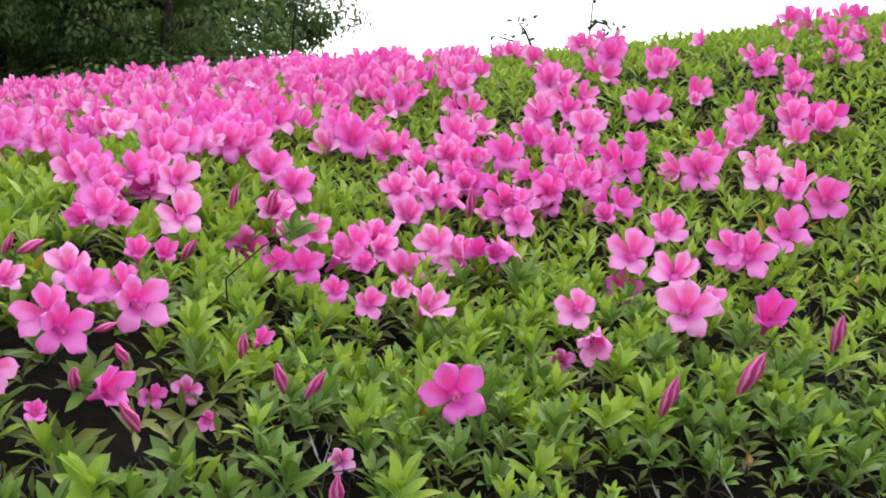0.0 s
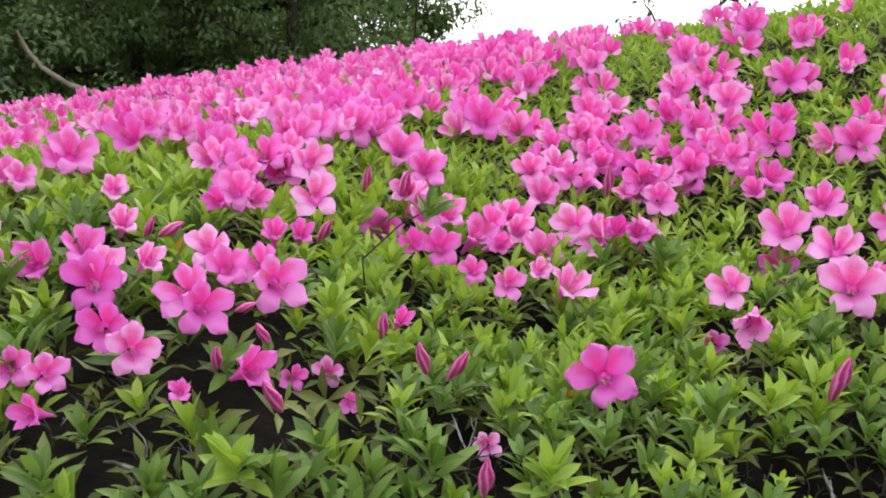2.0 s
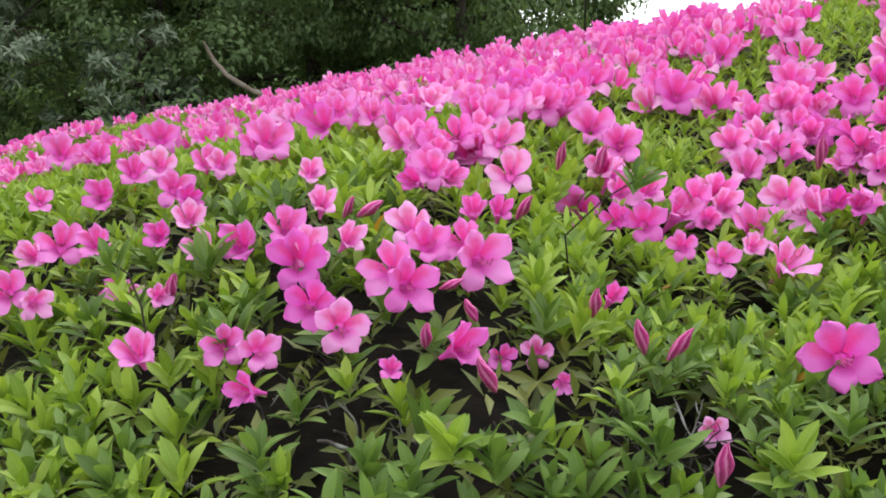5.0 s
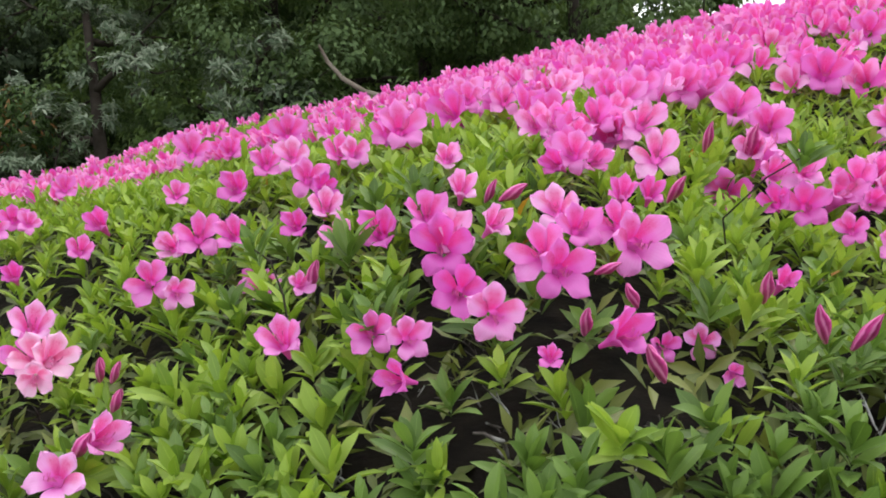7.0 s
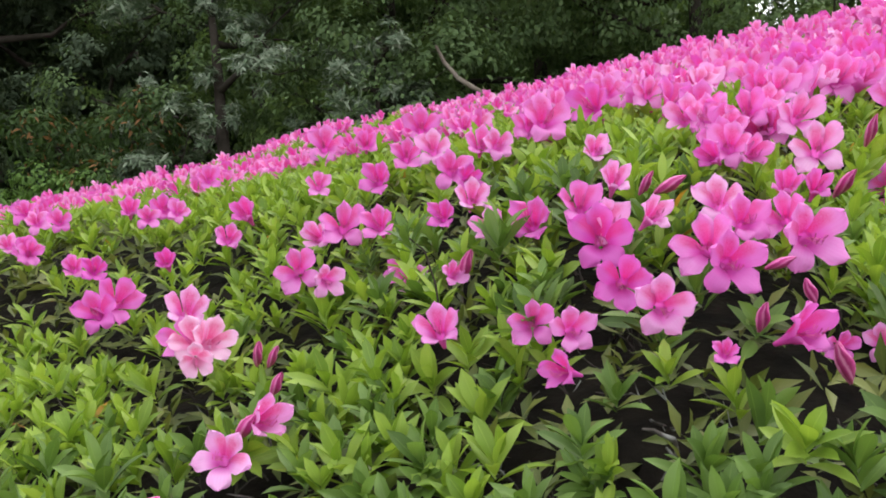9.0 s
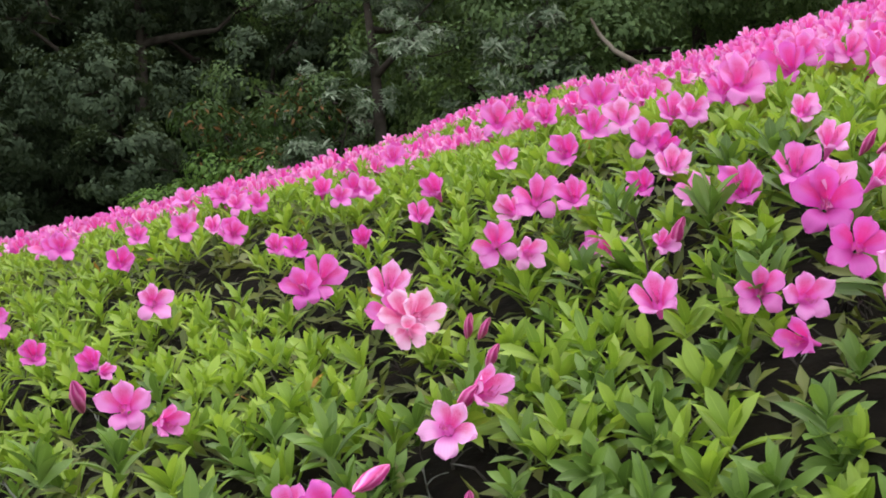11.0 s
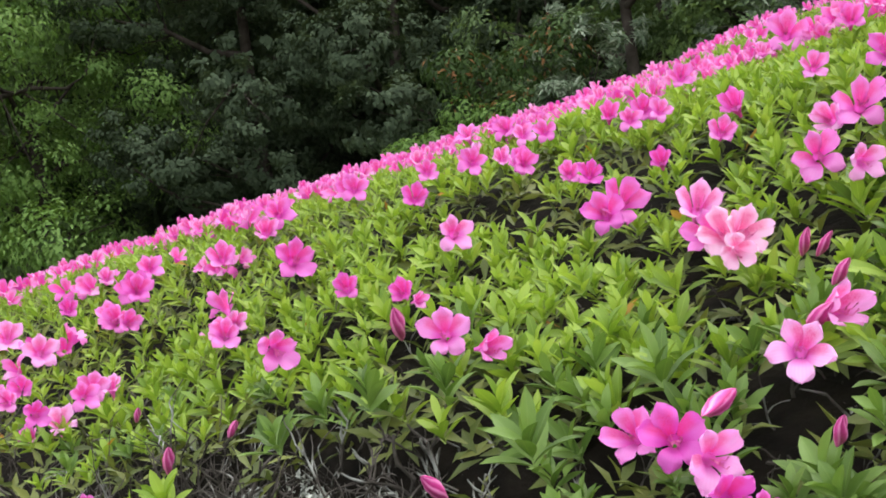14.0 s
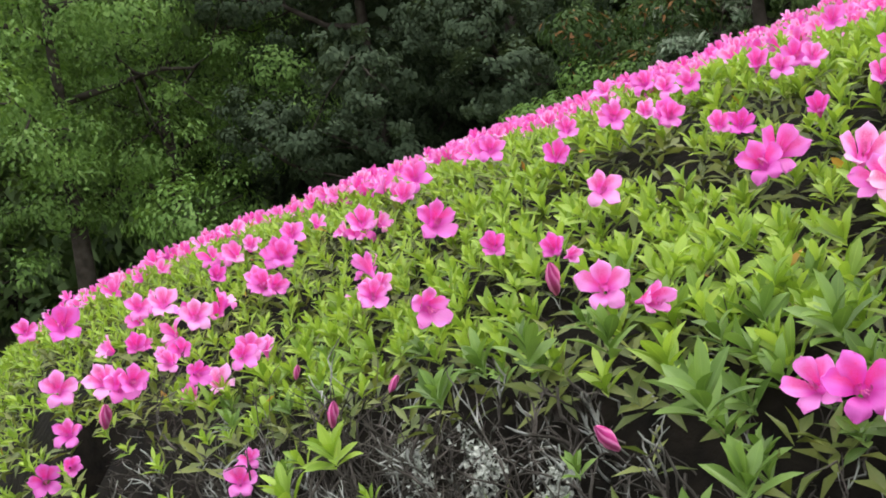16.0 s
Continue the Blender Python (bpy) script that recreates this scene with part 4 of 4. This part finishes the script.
def grow_tree(name, label, az, far, height, spread, low, leaf, material, count, clump, seed, droop=0.3, bark=BARK, limbs=9, lean=0.0, subs=5, rim=0.45, tuft=0.0):
    """A tree az degrees to the left of north from the walker, far metres off. low: where its crown begins, as a share of its height."""
    r = np.random.default_rng(seed)
    x, y = -far * math.sin(radians(az)), far * math.cos(radians(az))
    tree = tagged(new(name), label, "tree" if height > 3.5 else "shrub")
    tree.location = (x, y, ground_height(x, y) - 0.05)
    pts = [np.array((0.0, 0.0, 0.0))]
    for i in range(6):
        pts.append(pts[-1] + (r.normal(0, 0.05) * height / 6 + lean * height / 6, r.normal(0, 0.05) * height / 6, height * 0.92 / 6))
    thick = height * 0.017
    part("trunk", mesh_of("trunk", *tube(pts, [thick * (1.25 - 0.18 * i) for i in range(7)], 10), bark), tree)
    centres = []
    for k in range(limbs):
        s = low + (0.97 - low) * (k + 0.5) / limbs
        j = min(5, int(s * 6))
        start = pts[j] + (pts[j + 1] - pts[j]) * (s * 6 - j)
        a = k * 2.4 + r.uniform(-0.4, 0.4)
        reach = spread * (1.05 - 0.55 * max(0.0, s - 0.35) / 0.65) * r.uniform(0.75, 1.05)
        out = np.array((math.cos(a), math.sin(a), 0.0))
        rise = r.uniform(0.15, 0.6)
        line = [start + out * reach * q + np.array((0, 0, rise * reach * q ** 1.4)) + r.normal(0, 0.04 * reach, 3) * (q > 0) for q in (0, 0.3, 0.6, 0.85, 1.0)]
        chunks = [tube(line, [thick * q for q in (0.5, 0.38, 0.26, 0.16, 0.07)], 6)]
        for q in range(subs):
            t = r.uniform(0.3, 1.0)
            i = min(3, int(t * 4))
            base = line[i] + (line[i + 1] - line[i]) * (t * 4 - i)
            tip = base + r.normal(0, 0.28 * reach, 3) + out * 0.15 * reach
            chunks.append(tube([base, (base + tip) / 2 + r.normal(0, 0.03, 3), tip], [thick * 0.16, thick * 0.1, thick * 0.04], 4))
            centres.append(tip)
        centres.append(line[-1])
        part("limb", mesh_of("limb", *join(chunks), bark), tree)
    for s in np.linspace(low, 1.0, 9):
        j = min(5, int(s * 6))
        centres.append(pts[j] + (pts[j + 1] - pts[j]) * (s * 6 - j) + r.normal(0, 0.12 * spread, 3))
    centres = np.array(centres)
    which = r.integers(len(centres), size=count)
    d = r.normal(0, 1, (count, 3))
    d /= np.linalg.norm(d, axis=1, keepdims=True)
    girth = clump * r.uniform(0.6, 1.35, len(centres))[which]
    pos = centres[which] + d * (girth * r.uniform(rim, 1.0, count) ** 0.5)[:, None] * (1, 1, 0.72)
    pos[:, 2] = np.maximum(pos[:, 2], 0.02)
    if tuft:      # leaves stand in small tufts all over each bough
        heads = r.integers(count, size=count // 70)
        own = heads[r.integers(len(heads), size=count)]
        away = r.normal(0, 1, (count, 3))
        pos = pos[own] + away * tuft * (0.5, 0.5, 0.32)
        d = 0.6 * d[own] + 0.45 * away / np.linalg.norm(away, axis=1, keepdims=True)
    ups = d * 1.0 + (0, 0, 0.45) + r.normal(0, 0.15, (count, 3))
    fore = d + r.normal(0, 0.6, (count, 3)) - np.array((0, 0, droop))
    turns = frames(ups, fore)
    part("crown", mesh_of("crown", *scatter(crown_leaf(*leaf), pos, turns, r.uniform(0.7, 1.25, count)), material), tree)
    return tree


GREEN = leaf_material("broad_leaf", (0.07, 0.115, 0.045), (0.105, 0.168, 0.064), (0.155, 0.23, 0.09), 0.6, 0.35, shine=0.2)
EVER = leaf_material("evergreen_leaf", (0.042, 0.062, 0.036), (0.058, 0.085, 0.049), (0.088, 0.122, 0.072), 0.75, 0.3, shine=0.12)
SILVER = leaf_material("silver_leaf", (0.05, 0.09, 0.04), (0.085, 0.13, 0.065), (0.28, 0.33, 0.24), 0.55, 0.2, (1.0, 1.0, 0.8))
FRESH = leaf_material("feathery_leaf", (0.10, 0.19, 0.046), (0.14, 0.245, 0.062), (0.19, 0.305, 0.085), 0.6, 0.35, shine=0.2)
RUSTY = leaf_material("rusty_leaf", (0.03, 0.06, 0.016), (0.045, 0.085, 0.023), (0.07, 0.12, 0.032), 0.6, 0.3, age=(0.26, 0.12, 0.05), aged=0.92, shine=0.2)

grow_tree("broadleaf_tree", "dense broadleaf tree in mid green behind the hedge", 16.3, 8.6, 5.0, 1.38, 0.1, (0.058, 0.029), GREEN, 80000, 0.46, 1, limbs=16, tuft=0.18)
grow_tree("broadleaf_tree", "dense broadleaf tree in mid green behind the hedge", 25, 9.4, 5.5, 1.8, 0.15, (0.058, 0.029), GREEN, 46000, 0.45, 2, limbs=11, tuft=0.18)
grow_tree("broadleaf_tree", "dark broadleaf tree beside a bare branch", 33, 9.8, 5.5, 1.8, 0.15, (0.058, 0.029), GREEN, 46000, 0.45, 43, limbs=11, tuft=0.18)
grow_tree("silver_tree", "slender tree with silvery grey-green narrow leaves", 43.5, 8.8, 4.8, 1.1, 0.08, (0.085, 0.018), SILVER, 15000, 0.24, 4, -0.7, tuft=0.06)
grow_tree("silver_shrub", "low shrub with drooping silvery leaves", 34.6, 7.8, 3.0, 0.5, 0.5, (0.085, 0.018), SILVER, 6000, 0.17, 5, -0.5, limbs=6, tuft=0.06)
grow_tree("broadleaf_tree", "dark green tree behind the silvery one", 42, 10.8, 6.0, 2.1, 0.1, (0.058, 0.029), GREEN, 46000, 0.5, 6, limbs=11, tuft=0.18)
grow_tree("rusty_shrub", "green shrub with rust-tinted leaf tips", 49.5, 9.0, 2.75, 0.9, 0.15, (0.07, 0.024), RUSTY, 14000, 0.3, 7, 0.4)
grow_tree("green_shrub", "low bright green shrub under the trees", 53.0, 8.6, 2.15, 0.9, 0.1, (0.05, 0.022), FRESH, 16000, 0.26, 8)
grow_tree("evergreen_tree", "tall dark evergreen tree with heavy clumped foliage", 51, 12.4, 6.5, 2.2, 0.08, (0.060, 0.033), EVER, 66000, 0.56, 9, limbs=12, subs=3, rim=0.80, tuft=0.11)
grow_tree("evergreen_tree", "tall dark evergreen tree with heavy clumped foliage", 56.5, 11.6, 6.5, 1.9, 0.06, (0.060, 0.033), EVER, 74000, 0.56, 10, limbs=13, subs=3, rim=0.80, tuft=0.11)
grow_tree("evergreen_tree", "tall dark evergreen tree with heavy clumped foliage", 65.5, 12.0, 6.5, 1.8, 0.06, (0.060, 0.033), EVER, 74000, 0.56, 11, limbs=13, subs=3, rim=0.80, tuft=0.11)
grow_tree("feathery_tree", "light green feathery tree with a thin dark trunk", 77.5, 12.6, 6.2, 1.9, 0.15, (0.065, 0.03), FRESH, 34000, 0.50, 12, 0.5, limbs=12, tuft=0.24)
grow_tree("feathery_tree", "light green feathery tree with a thin dark trunk", 82, 12.0, 6.2, 1.9, 0.32, (0.065, 0.03), FRESH, 28000, 0.48, 13, 0.5, limbs=11, tuft=0.24)
grow_tree("feathery_tree", "light green feathery tree with a thin dark trunk", 91, 13.0, 6.2, 2.2, 0.15, (0.065, 0.03), FRESH, 28000, 0.52, 14, 0.5, limbs=11, tuft=0.24)
for az, far, seed in ((23, 13.0, 31), (30, 13.5, 32), (38, 14.5, 33), (46, 15, 34), (54, 15.5, 35), (62, 15.5, 36), (70, 16, 37), (78, 17, 38), (86, 17, 39), (95, 16, 40)):
    grow_tree("background_tree", "dark green tree in the wood behind", az, far, 7.5, 2.7, 0.04, (0.24, 0.12), EVER if 45 < az < 75 else GREEN, 9000, 0.85, seed, limbs=14)


def build_wood():
    """The wood's depth: nobody could count its leaves."""
    n = 34000
    az, far = np.radians(rng.uniform(13, 112, n)), rng.uniform(20, 25, n)
    x, y, z = -far * np.sin(az), far * np.cos(az), rng.uniform(0, 1, n) * (8.5 + 1.5 * np.sin(az * 31) + np.sin(az * 13))
    fore = np.column_stack([np.sin(az), -np.cos(az), np.full(n, 0.4)]) + rng.normal(0, 0.4, (n, 3))
    me = mesh_of("far_wood", *scatter(crown_leaf(0.6, 0.42), np.column_stack([x, y, z]), frames(fore, rng.normal(0, 1, (n, 3))), rng.uniform(0.6, 1.3, n)), GREEN)
    tagged(new("far_wood", me), "dense dark green foliage of the wood beyond", "wood", kind="stuff")


build_wood()
sapling = tagged(new("sapling"), "thin sapling with a few dark leaves beyond the crest", "sapling")
sapling.location = (0.95, 6.6, ground_height(0.95, 6.6))
SPRAY = [((0, 0, 0), (0.02, 0, 1.2), (0.08, 0, 1.8), (0.12, 0, 2.12)), ((0.02, 0, 1.2), (-0.2, 0, 1.6), (-0.42, 0, 1.82), (-0.55, 0, 1.86)), ((-0.2, 0, 1.6), (-0.3, 0, 1.75), (-0.36, 0, 1.9), (-0.40, 0, 1.95)), ((0.08, 0, 1.9), (0.14, 0, 1.95), (0.2, 0, 1.93), (0.25, 0, 1.88))]
for line in SPRAY:
    part("stem", mesh_of("stem", *tube(line, (0.014, 0.01, 0.007, 0.004), 6), BARK), sapling)
    tips = np.array([np.array(line[2]) + (np.array(line[3]) - line[2]) * q for q in np.linspace(-0.3, 1.0, 9)])
    tips = tips + rng.normal(0, 0.03, tips.shape)
    part("leaf_spray", mesh_of("leaf_spray", *scatter(crown_leaf(0.062, 0.03), tips, frames(rng.normal(0, 1, tips.shape) + (0, -0.8, 0.5), rng.normal(0, 1, tips.shape)), rng.uniform(0.8, 1.2, len(tips))), EVER), sapling, kind="stuff")

dead = tagged(new("dead_branch"), "bare curved grey dead branch among the trees", "branch")
base = ground_height(-3.1, 6.7)
dead.location = (-3.1, 6.7, base)
BEND = [(0, 0, 0), (-0.05, 0, 1.5 - base), (-0.28, -0.1, 2.41 - base), (-0.48, -0.14, 2.49 - base), (-0.62, -0.2, 2.60 - base), (-0.71, -0.25, 2.73 - base), (-0.75, -0.3, 2.86 - base)]
part("stem", mesh_of("stem", *tube(BEND, [0.04, 0.034, 0.026, 0.022, 0.019, 0.016, 0.010], 8), DEAD), dead)
